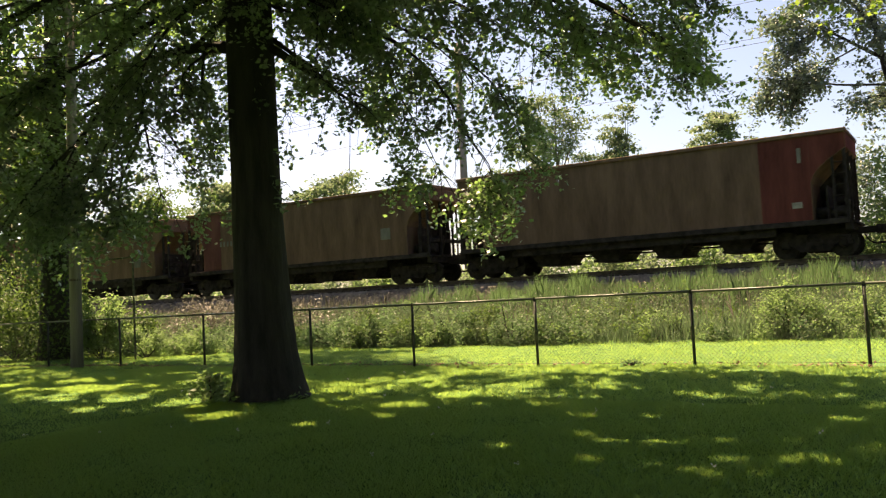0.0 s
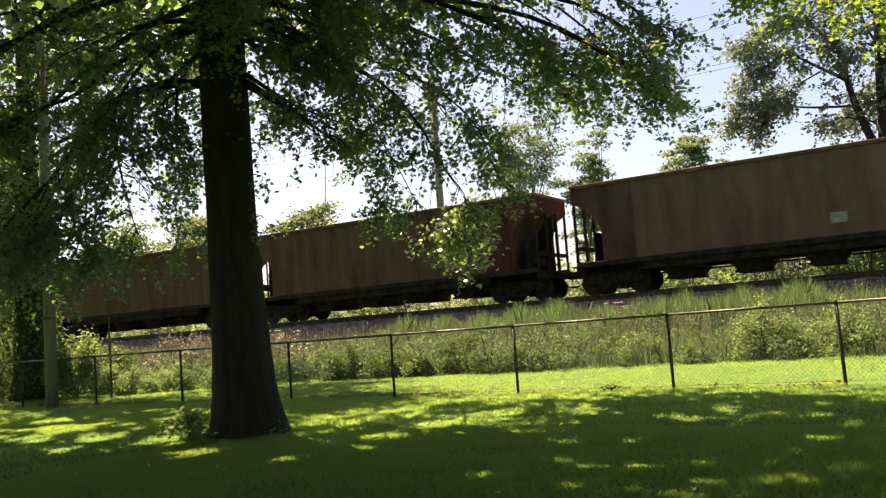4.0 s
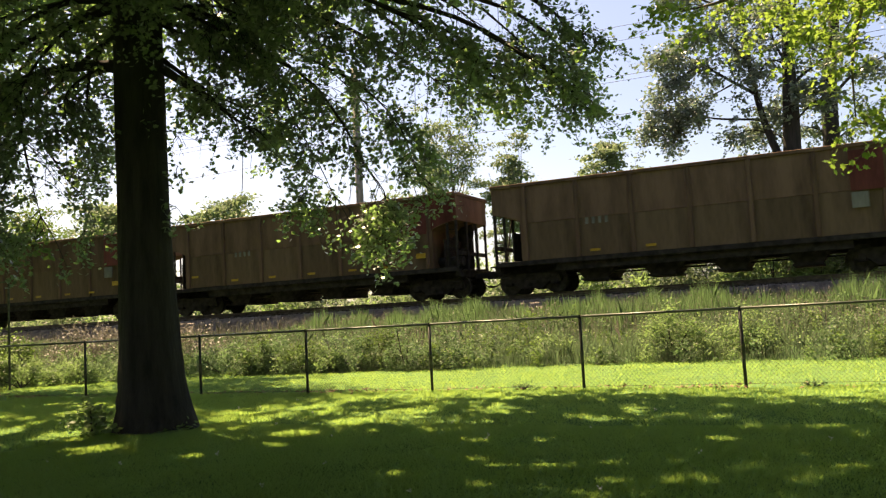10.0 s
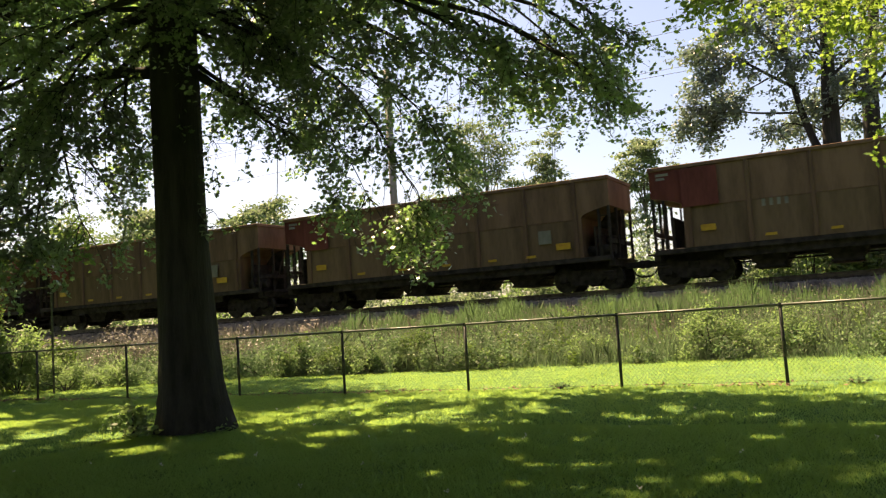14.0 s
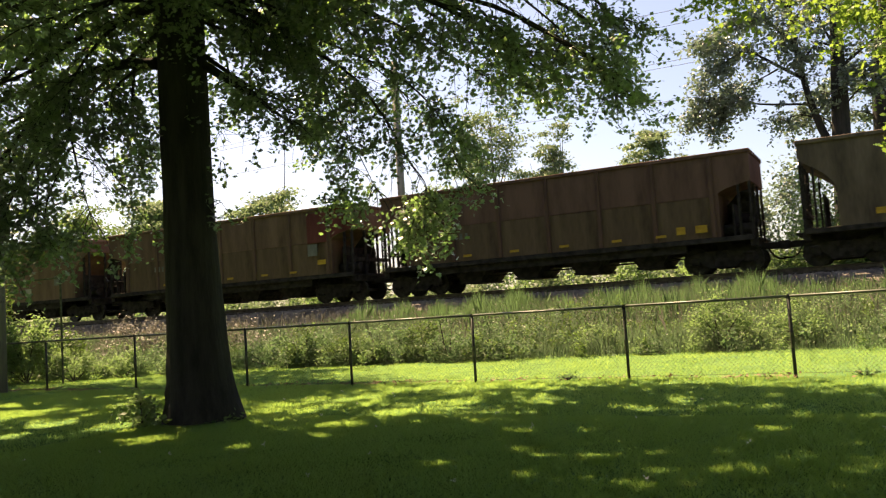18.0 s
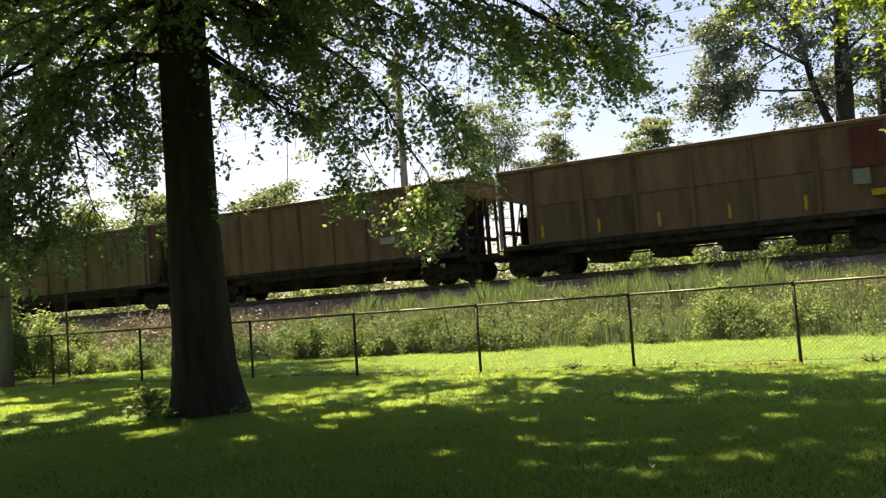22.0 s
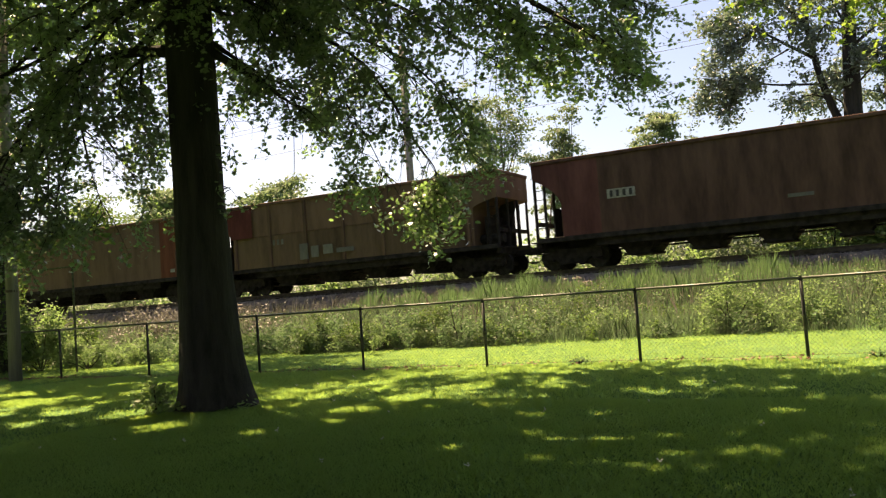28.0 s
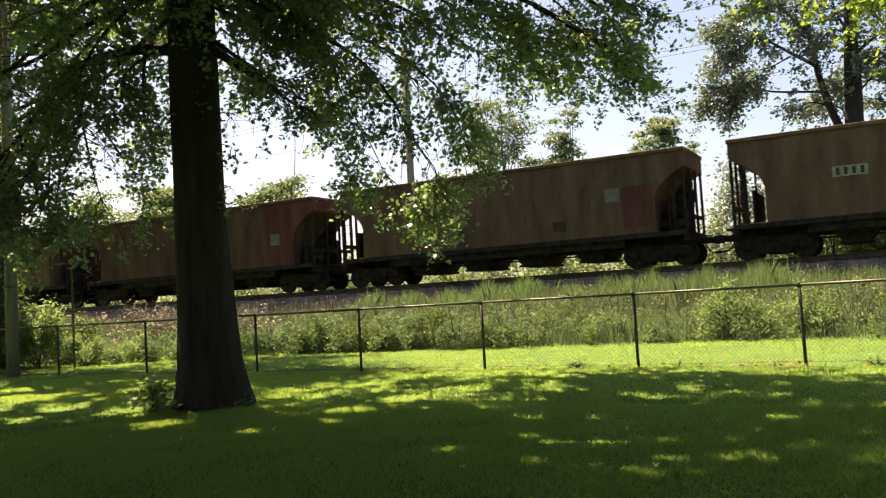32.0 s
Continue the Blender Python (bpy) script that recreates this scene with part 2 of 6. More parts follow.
def spline(pts, n):
    """n + 1 points along a smooth line through pts."""
    pts = [Vector(p) for p in pts]
    ext = [pts[0] * 2 - pts[1]] + pts + [pts[-1] * 2 - pts[-2]]
    out = []
    for i in range(n + 1):
        s = i / n * (len(pts) - 1)
        k = min(int(s), len(pts) - 2)
        t = s - k
        p0, p1, p2, p3 = ext[k:k + 4]
        out.append(0.5 * (2 * p1 + (p2 - p0) * t + (2 * p0 - 5 * p1 + 4 * p2 - p3) * t * t + (3 * p1 - p0 - 3 * p2 + p3) * t ** 3))
    return out


# outlines of single leaves in their own plane, base at the origin, one unit long
LOBED = [(0, 0), (0.16, 0.18), (0.42, 0.22), (0.24, 0.42), (0.46, 0.62), (0.2, 0.68), (0, 1), (-0.2, 0.68), (-0.46, 0.62), (-0.24, 0.42), (-0.42, 0.22), (-0.16, 0.18)]
OVAL = [(0, 0), (0.24, 0.25), (0.3, 0.5), (0, 1), (-0.3, 0.5), (-0.24, 0.25)]
DIAMOND = [(0, 0), (0.3, 0.45), (0, 1), (-0.3, 0.45)]


def leaves(name, places, mat, size, outline, rng, droop=0.3, upright=0.0, loose=1.0):
    """One mesh of many flat leaves at the given places, each turned its own way."""
    places = np.asarray(places, np.float32)
    n, k = len(places), len(outline)
    yaw = rng.random(n) * 2 * np.pi
    tilt = rng.normal(-droop, 0.55 * loose, n) + upright
    roll = rng.normal(0, 0.7 * loose, n)
    s = size * (0.6 + 0.7 * rng.random(n))
    d = np.stack([np.cos(yaw) * np.cos(tilt), np.sin(yaw) * np.cos(tilt), np.sin(tilt)], 1)
    side = np.stack([-np.sin(yaw), np.cos(yaw), np.zeros(n)], 1)
    nor = np.cross(d, side)
    side = side * np.cos(roll)[:, None] + nor * np.sin(roll)[:, None]
    o = np.asarray(outline, np.float32)
    verts = places[:, None] + s[:, None, None] * (o[None, :, 0, None] * side[:, None] + o[None, :, 1, None] * d[:, None])
    return raw(name, verts.reshape(-1, 3), np.arange(n * k).reshape(n, k), mat)


def blades(name, base, height, width, mat, rng, lean=0.25, segs=1):
    """One mesh of many grass blades that stand at base and taper to a point."""
    base = np.asarray(base, np.float32)
    n = len(base)
    yaw = rng.random(n) * 2 * np.pi
    side = np.stack([np.cos(yaw), np.sin(yaw), 0 * yaw], 1) * (np.asarray(width) * np.ones(n))[:, None] / 2
    h = np.asarray(height) * (0.6 + 0.6 * rng.random(n))
    bend = rng.normal(0, lean, (n, 2)) * h[:, None]
    tip = base + np.concatenate([bend, h[:, None]], 1)
    if segs == 1:
        verts = np.stack([base - side, base + side, tip], 1)
        return raw(name, verts.reshape(-1, 3), np.arange(3 * n).reshape(n, 3), mat)
    mid = base + np.concatenate([bend * 0.3, h[:, None] * 0.6], 1)
    verts = np.stack([base - side, base + side, mid + side * 0.8, tip, mid - side * 0.8], 1)
    return raw(name, verts.reshape(-1, 3), np.arange(5 * n).reshape(n, 5), mat)


# ---- ground ----
EDGE_Y = 19.3      # where the mown strip ends and the wild bank begins
BED_Z = RAIL_Z - 0.24  # top of the ballast


def ground_z(x, y):
    """Height of the ground: level lawn, a bank up to the track, level fields beyond."""
    x, y = np.asarray(x, float), np.asarray(y, float)
    top = BED_Z - 0.85
    t = np.clip((y - EDGE_Y) / (TRACK_Y - 3.2 - EDGE_Y), 0, 1)
    rise = top * t * t * (3 - 2 * t)
    back = np.clip((y - TRACK_Y - 3.2) / 8, 0, 1)
    rise = rise - back * 0.7 * top
    return rise + 0.02 * np.sin(x * 0.7 + y * 0.4) * np.sin(y * 0.55 - x * 0.2)


def build_ground():
    xs = np.unique(np.concatenate([np.arange(-40, 30, 0.5), np.array([-900, -500, -250, -150, -100, -70, -50, 40, 60, 90, 150, 300, 700])]))
    ys = np.unique(np.concatenate([np.arange(-8, TRACK_Y + 14, 0.5), np.array([-600, -200, -80, -40, -20, 60, 80, 120, 200, 400, 1200])]))
    gx, gy = np.meshgrid(xs, ys)
    v = np.stack([gx, gy, ground_z(gx, gy)], -1).reshape(-1, 3)
    nx, ny = len(xs), len(ys)
    i = (np.arange(ny - 1)[:, None] * nx + np.arange(nx - 1)[None]).ravel()
    ob = raw("ground", v, np.stack([i, i + 1, i + 1 + nx, i + nx], 1), M_SOIL, True)
    return tagged(ob, "mown green lawn rising to a wild grassy bank", "ground", kind="structure")


def build_lawn(rng):
    """Short mown blades, thick where the lawn lies near, thinner towards the far strip."""
    pts = []
    for (x0, x1, y0, y1, n) in ((-9, 3.5, 3.0, 9.5, 420000), (-17, 5, 9.0, 13.9, 190000), (-34, 6, 13.7, 20.2, 190000), (-24, -8, 3.0, 13.8, 170000)):
        pts.append(np.stack([rng.uniform(x0, x1, n), rng.uniform(y0, y1, n)], 1))
    p = np.concatenate(pts)
    base = np.column_stack([p, ground_z(p[:, 0], p[:, 1]) - 0.005])
    tuft = 1 + 0.35 * np.sin(p[:, 0] * 3.1 + 2 * np.sin(p[:, 1] * 1.3)) * np.sin(p[:, 1] * 2.7 + np.sin(p[:, 0] * 1.7))
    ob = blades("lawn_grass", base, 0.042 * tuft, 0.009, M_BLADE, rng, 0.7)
    tagged(ob, "short mown lawn grass in dappled shade", "grass", kind="stuff")
    p = np.column_stack([rng.uniform(-11, 0, 34), rng.uniform(5, 12.5, 34), 0.05 + 0.02 * rng.random(34)])
    p = np.repeat(p, 7, 0) + rng.normal(0, 0.008, (238, 3))
    tagged(leaves("clover_flowers", p, M_PETAL, 0.022, DIAMOND, rng, -0.6), "small white clover heads scattered in the lawn", "flowers", kind="stuff")


def scatter(rng, n, x0, x1, y0, y1):
    x, y = rng.uniform(x0, x1, n), rng.uniform(y0, y1, n)
    return np.column_stack([x, y, ground_z(x, y)])


def build_bank(rng):
    """Tall grass, reeds, flowering weeds and dry stalks on the bank between the lawn and the track."""
    p = scatter(rng, 95000, -48, 5, EDGE_Y + 0.3, TRACK_Y - 2.6)
    t = (p[:, 1] - EDGE_Y) / (TRACK_Y - 2.6 - EDGE_Y)
    h = 0.44 + 0.25 * np.sin(p[:, 0] * 0.9) * np.sin(p[:, 1] * 0.7 + 1) + 0.18 * t
    h *= np.where((p[:, 0] < -16) & (p[:, 1] > TRACK_Y - 6), 0.45, 1.0)
    tagged(blades("bank_grass", p, np.clip(h, 0.15, 1.2), 0.014, M_TALL, rng, 0.24, 2), "tall unmown grass on the railway bank", "grass", kind="stuff")
    p = scatter(rng, 30000, -17.5, 5, TRACK_Y - 7.0, TRACK_Y - 2.4)
    keep = rng.random(len(p)) < 0.75 + 0.3 * np.sin(p[:, 0] * 1.7 + p[:, 1])
    p = p[keep]
    tall = 0.68 + 0.2 * np.sin(p[:, 0] * 0.9 + np.sin(p[:, 0] * 2.3) * 1.5) + 0.16 * np.sin(p[:, 0] * 4.1 + p[:, 1] * 2)
    tagged(blades("reed_bed", p, tall, 0.02, M_REED, rng, 0.13, 2), "upright green reeds along the ballast", "grass", kind="stuff")
    p = scatter(rng, 9000, -48, 5, EDGE_Y + 2, TRACK_Y - 2.4)
    tagged(blades("dry_stalks", p, 0.72, 0.015, M_STRAW, rng, 0.15, 2), "pale dry seed stalks among the grass", "grass", kind="stuff")
    # leafy weeds: a belt of plants of many sizes behind the mown strip
    c = scatter(rng, 5200, -48, 5, EDGE_Y - 0.1, EDGE_Y + 5.5)
    wave = np.sin(c[:, 0] * 1.3 + np.sin(c[:, 1] * 2)) + 0.6 * np.sin(c[:, 0] * 3.7 + c[:, 1])
    c = c[rng.random(len(c)) < np.clip(0.55 + 0.45 * wave, 0.12, 1)]
    n = len(c)
    hh = (0.22 + 0.62 * rng.random(n) ** 1.4) * (0.8 + 0.3 * np.sin(c[:, 0] * 0.8 + 2)) * (1 + 0.3 * (rng.random(n) < 0.08))
    wide = 0.08 + 0.12 * rng.random(n)
    per = 62
    up = rng.random((n, per)) ** 0.75
    turn = rng.random((n, per)) * 6.28
    r = wide[:, None] * (0.35 + 0.9 * np.sin(np.clip(up, 0.05, 1) * 2.6)) * np.sqrt(rng.random((n, per)))
    pts = c[:, None] + np.stack([r * np.cos(turn), r * np.sin(turn), up * hh[:, None]], -1)
    kind = rng.random(n) + 0.25 * np.sin(c[:, 0] * 0.6)
    for lo, hi, mat, size, label in ((-9, 0.33, M_WEED, 0.062, "leafy bright weeds at the foot of the bank"), (0.33, 0.62, M_REED, 0.07, "leafy dark weeds at the foot of the bank"), (0.62, 0.86, M_TALL, 0.05, "grey-green weeds at the foot of the bank"), (0.86, 9, M_SHRUB, 0.075, "broad-leaved dark weeds at the foot of the bank")):
        chosen = pts[(kind >= lo) & (kind < hi)]
        tagged(leaves("weed_belt", chosen.reshape(-1, 3), mat, size, OVAL, rng, 0.1), label, "weeds", kind="stuff")
    # pale blossom on some of the weeds
    some = rng.random(n) < 0.3
    head = c[some] + np.column_stack([np.zeros(some.sum()), np.zeros(some.sum()), hh[some] * 1.0])
    head = np.repeat(head, 7, 0) + rng.normal(0, 1, (7 * len(head), 3)) * (0.08, 0.08, 0.06)
    tagged(leaves("weed_blossom", head, M_BLOOM, 0.032, DIAMOND, rng, -0.4), "small pale blossom on the bank weeds", "flowers", kind="stuff")
    # seed heads and brownish panicles over the tall grass
    p = scatter(rng, 5000, -48, 5, EDGE_Y + 1.5, TRACK_Y - 2.6)
    p[:, 2] += 0.45 + 0.35 * rng.random(len(p))
    tagged(leaves("seed_heads", p, M_STRAW, 0.06, DIAMOND, rng, -0.6), "pale seed heads over the tall grass", "grass", kind="stuff")
    p = scatter(rng, 15000, -30, 5, EDGE_Y + 3.2, TRACK_Y - 3.2)
    p = p[rng.random(len(p)) < np.clip(0.35 + 0.6 * np.sin(p[:, 0] * 0.7 + 1.2) + 0.15 * (p[:, 0] < -15), 0.05, 1)]
    p[:, 2] += 0.34 + 0.34 * rng.random(len(p)) ** 1.5
    tagged(leaves("grass_panicles", p, M_MAUVE, 0.045, DIAMOND, rng, -0.9), "mauve-brown panicles over the bank grass", "grass", kind="stuff")


def clump(name, center, radius, n, size, mat, rng, outline=OVAL, label="", shells=7, low=True):
    """A shrub: a few stems and many small leaves in uneven clusters."""
    c, r = np.asarray(center, float), np.asarray(radius, float)
    g = float(ground_z(c[0], c[1]))
    root = new(name)
    root.location = (c[0], c[1], g)
    k = max(5, shells)
    d = rng.normal(0, 1, (k * 3, 3))
    d /= np.linalg.norm(d, axis=1)[:, None]
    if low:
        q, w = rng.random(k * 3) * 6.28, np.sqrt(rng.random(k * 3))
        hub = np.column_stack([r[0] * 1.2 * w * np.cos(q), r[1] * 1.2 * w * np.sin(q), (c[2] - g + r[2]) * (1 - 0.65 * w * w) * (0.15 + 0.8 * rng.random(k * 3))])
    else:
        hub = (0, 0, c[2] - g) + d * r * (0.35 + 0.6 * rng.random((k * 3, 1)))
    hub[:, 2] = np.maximum(hub[:, 2], 0.06)
    pick = rng.integers(0, len(hub), n)
    spread = r.mean() * 0.2
    pts = hub[pick] + rng.normal(0, 1, (n, 3)) * spread
    pts[:, 2] = np.maximum(pts[:, 2], 0.03)
    under(leaves("crown", pts, mat, size, outline, rng, 0.15), root)
    for i in range(0, len(hub), 3):
        mid = hub[i] * 0.5 + rng.normal(0, 0.05, 3) * r
        mid[2] = abs(mid[2])
        v, f = tube(spline([(0, 0, -0.05), mid, hub[i]], 4), [0.012 + 0.006 * r.mean()] * 4 + [0.005], 5)
        under(raw("stem", v, f, M_BARK), root)
    return tagged(root, label, "shrub")


# ---- fence ----
def build_fence(rng):
    root = new("chain_link_fence")
    root.location = (0, FENCE_Y, 0)
    x0, x1 = POSTS[0] - 0.02, POSTS[-1] + 0.02
    for k, x in enumerate(POSTS):
        lean = rng.normal(0, 0.006)
        g = float(ground_z(x, FENCE_Y))
        post = part("post", bm_rod((x, 0, g - 0.2), (x + lean, 0, FENCE_H - 0.02), 0.026, seg=10), M_POST, root, smooth=True)
        cap = bm_rod((x + lean, 0, FENCE_H - 0.03), (x + lean, 0, FENCE_H + 0.03), 0.034, 0.022, 10)
        part("cap", cap, M_POST, post)
        band = bm_rod((x, 0, 0.42), (x, 0, 0.65), 0.031, seg=10)
        part("tie_band", band, M_GALV, post)
    for a, b in zip(POSTS, POSTS[1:]):
        part("top_rail", bm_rod((a, -0.005, FENCE_H), (b, -0.005, FENCE_H), 0.0215, seg=8), M_RAIL, root, smooth=True)
    # chain link: two crossing families of wires, each a thin three-sided rod
    verts, faces = [], []
    step, w = 0.068, 0.0014
    low, high = 0.04, FENCE_H - 0.02
    for s, off in ((1, 0.034), (-1, 0.039)):
        n = int((x1 - x0 + high) / step)
        for i in range(-int(high / step), n):
            a = x0 + i * step
            p, q = (a, low), (a + high - low, high)
            if s < 0:
                p, q = (a + high - low, low), (a, high)
            # cut at the fence's ends
            (ax, az), (bx, bz) = (p, q) if p[0] < q[0] else (q, p)
            if bx <= x0 or ax >= x1:
                continue
            k = (bz - az) / (bx - ax)
            if ax < x0:
                ax, az = x0, az + k * (x0 - ax)
            if bx > x1:
                bx, bz = x1, az + k * (x1 - ax)
            base = len(verts)
            for (x, z) in ((ax, az), (bx, bz)):
                verts += [(x, off - w, z), (x + s * w * -0.8, off + w * 0.6, z + w * 0.8), (x + s * w * 0.8, off + w * 0.6, z - w * 0.8)]
            faces += [(base, base + 1, base + 4, base + 3), (base + 1, base + 2, base + 5, base + 4), (base + 2, base, base + 3, base + 5)]
    mesh = raw("chain_link", verts, faces, M_GALV)
    mesh.parent = root
    part("bottom_wire", bm_rod((x0, 0.035, 0.05), (x1, 0.035, 0.05), 0.003, seg=5), M_GALV, root)
    tagged(root, "black chain-link fence with round posts and top rail across the lawn", "fence")
    # dead leaves blown against its foot
    n = 9000
    x = rng.uniform(x0, x1, n)
    heap = np.interp(x, [-22, -20, -17.5, -16, -13, -11, -9.3, -9, -7.6, -7.0, -6.4, -5.7, -5.4, -4.3, -4.1, -3.1, -2.0, -1.7, -1.4, -1.2, -0.6, 0.2], [0.4, 0.9, 0.9, 0.35, 0.3, 0.35, 0.5, 0.8, 0.5, 0.15, 0.6, 0.5, 0.12, 0.12, 0.55, 0.5, 0.35, 1.0, 1.0, 0.1, 0.3, 0.1])
    x = x[rng.random(n) < heap * (0.55 + 0.45 * np.sin(x * 6.3 + 3 * np.sin(x * 2.1)))]
    n = len(x)
    y = FENCE_Y + rng.normal(0.02, 0.13, n)
    pts = np.column_stack([x, y, ground_z(x, y) + 0.02 + rng.random(n) * 0.04 * (0.4 + np.abs(np.sin(x * 1.3)))])
    tagged(leaves("leaf_litter", pts, M_LITTER, 0.058, OVAL, rng, 0.0, 0.0, 0.6), "brown dead leaves along the foot of the fence", "leaves", kind="stuff")


# ---- track ----
def build_track(rng):
    a, b = -260, 160
    bm = bmesh.new()
    prof = [(-3.3, -0.95), (-1.75, 0), (1.75, 0), (3.3, -0.95)]
    rows = [[bm.verts.new((x, TRACK_Y + y, BED_Z + z)) for y, z in prof] for x in np.linspace(a, b, 60)]
    for r, s in zip(rows, rows[1:]):
        for i in range(3):
            bm.faces.new((r[i], s[i], s[i + 1], r[i + 1]))
    tagged(part("ballast_bed", bm, M_BALLAST), "grey stone ballast bed under the track", "ballast", kind="structure")
    n = 9000
    x, t = rng.uniform(-48 - 10, 5 + 8, n), rng.uniform(-3.2, 1.6, n)
    z = BED_Z + np.where(t < -1.75, (t + 1.75) * 0.613, 0)
    pts = np.column_stack([x, TRACK_Y + t, z])
    s = 0.03 + 0.03 * rng.random(n)
    o = np.array([(1, 0, 0), (-0.6, 0.8, 0), (-0.5, -0.8, 0.1), (0, 0, 0.9)])
    turn = rng.random(n) * 6.28
    c, q = np.cos(turn)[:, None], np.sin(turn)[:, None]
    v = np.stack([c * o[:, 0] - q * o[:, 1], q * o[:, 0] + c * o[:, 1], np.tile(o[:, 2], (n, 1))], -1) * s[:, None, None] + pts[:, None]
    f = np.array([(0, 1, 3), (1, 2, 3), (2, 0, 3)])
    st = raw("ballast_stones", v.reshape(-1, 3), (np.arange(n)[:, None, None] * 4 + f).reshape(-1, 3), M_BALLAST)
    tagged(st, "loose grey ballast stones", "stones", kind="stuff")
    track = new("railway_track")
    track.location = (0, TRACK_Y, RAIL_Z)
    for s in (-0.7525, 0.7525):
        bm = bmesh.new()
        prof = [(-0.07, -0.185), (-0.07, -0.165), (-0.012, -0.145), (-0.012, -0.045), (-0.036, -0.03), (-0.036, 0),
                (0.036, 0), (0.036, -0.03), (0.012, -0.045), (0.012, -0.145), (0.07, -0.165), (0.07, -0.185)]
        l = [bm.verts.new((a, s + y, z)) for y, z in prof]
        r = [bm.verts.new((b, s + y, z)) for y, z in prof]
        for i in range(len(prof)):
            j = (i + 1) % len(prof)
            bm.faces.new((l[i], l[j], r[j], r[i]))
        part("rail", bm, M_STEEL, track)
    me = None
    for x in np.arange(-75, 45, 0.52):
        if me is None:
            t = part("tie", bm_box((-0.115, -1.3, -0.37), (0.115, 1.3, -0.187), 0.008), M_TIE, track)
            me = t.data
        else:
            t = again("tie", me, track)
        t.location = (x, rng.normal(0, 0.02), 0)
    tagged(track, "steel rails on dark wooden ties", "railway track", kind="structure")


# ---- hopper cars ----
CACHE = {}


def shared(key, build):
    """A mesh that is built once and used by every car."""
    if key not in CACHE:
        me = bpy.data.meshes.new(key[0] if isinstance(key, tuple) else key)
        bm = build()
        bm.normal_update()
        bm.to_mesh(me)
        bm.free()
        me.materials.append(M_UNDER)
        CACHE[key] = me
    return CACHE[key]


TOP, SILL, HALF, BODY, IN_Z, LIP_Z = 4.12, 1.2, 7.32, 6.22, 2.45, 3.5
WIDE = 1.57


def cut(inner, ribbed=False):
    """The curved cut of a side sheet from its lip down to where the body stands full height."""
    lip, low = (3.05, 2.7) if ribbed else (LIP_Z, IN_Z)
    run, drop = HALF - inner, lip - low
    return [(HALF - run * a, lip - drop * b) for a, b in ((0, 0), (0.45, 0.3), (0.75, 0.55), (0.92, 0.78), (1, 1))]


def corner_panel(inner, s, ribbed=False):
    """A thin painted sheet that covers the end of the side beyond the full-height body."""
    bm = bmesh.new()
    prof = [(inner - 0.015, TOP - 0.12), (HALF - 0.01, TOP - 0.12)] + [(x - 0.01, z + 0.02) for x, z in cut(inner, ribbed)][:-1] + [(inner - 0.015, cut(inner, ribbed)[-1][1] + 0.02)]
    l = [bm.verts.new((s * x, -WIDE - 0.01, z)) for x, z in prof]
    r = [bm.verts.new((s * x, -WIDE + 0.006, z)) for x, z in prof]
    bm.faces.new(l)
    bm.faces.new(r[::-1])
    for i in range(len(prof)):
        j = (i + 1) % len(prof)
        bm.faces.new((l[i], r[i], r[j], l[j]))
    bmesh.ops.recalc_face_normals(bm, faces=bm.faces)
    return bm


def hull(inner=BODY, ribbed=False):
    """The tub: straight sides, ends that slope in below the lip, open at the top."""
    bm = bmesh.new()
    ends = cut(inner, ribbed)
    prof = [(-HALF, TOP)] + [(-x, z) for x, z in ends] + [(-inner, SILL), (inner, SILL)] + ends[::-1] + [(HALF, TOP)]
    last = len(prof) - 1
    l = [bm.verts.new((x, -WIDE, z)) for x, z in prof]
    r = [bm.verts.new((x, WIDE, z)) for x, z in prof]
    bm.faces.new(l)
    bm.faces.new(r[::-1])
    for i in range(last):
        bm.faces.new((l[i], r[i], r[i + 1], l[i + 1])[::-1])
    # the open top: an inner tub that narrows to its floor
    w, e = WIDE - 0.09, HALF - 0.09
    rim = [l[0], l[last], r[last], r[0]]
    a = [bm.verts.new(p) for p in ((-e, -w, TOP), (e, -w, TOP), (e, w, TOP), (-e, w, TOP))]
    c = [bm.verts.new(p) for p in ((-4.9, -w, 1.5), (4.9, -w, 1.5), (4.9, w, 1.5), (-4.9, w, 1.5))]
    for i in range(4):
        j = (i + 1) % 4
        bm.faces.new((rim[i], rim[j], a[j], a[i]))
        bm.faces.new((a[i], a[j], c[j], c[i]))
    bm.faces.new(c)
    bmesh.ops.recalc_face_normals(bm, faces=bm.faces)
    return bm


def chute():
    bm = bmesh.new()
    t = [bm.verts.new(p) for p in ((-1.05, -1.2, SILL + 0.02), (1.05, -1.2, SILL + 0.02), (1.05, 1.2, SILL + 0.02), (-1.05, 1.2, SILL + 0.02))]
    b = [bm.verts.new(p) for p in ((-0.42, -1.05, 0.42), (0.42, -1.05, 0.42), (0.42, 1.05, 0.42), (-0.42, 1.05, 0.42))]
    for i in range(4):
        j = (i + 1) % 4
        bm.faces.new((t[i], t[j], b[j], b[i]))
    bm.faces.new(b)
    bm.faces.new(t[::-1])
    bm_box((-0.5, -1.1, 0.34), (0.5, 1.1, 0.43), 0, bm)
    bmesh.ops.recalc_face_normals(bm, faces=bm.faces)
    return bm


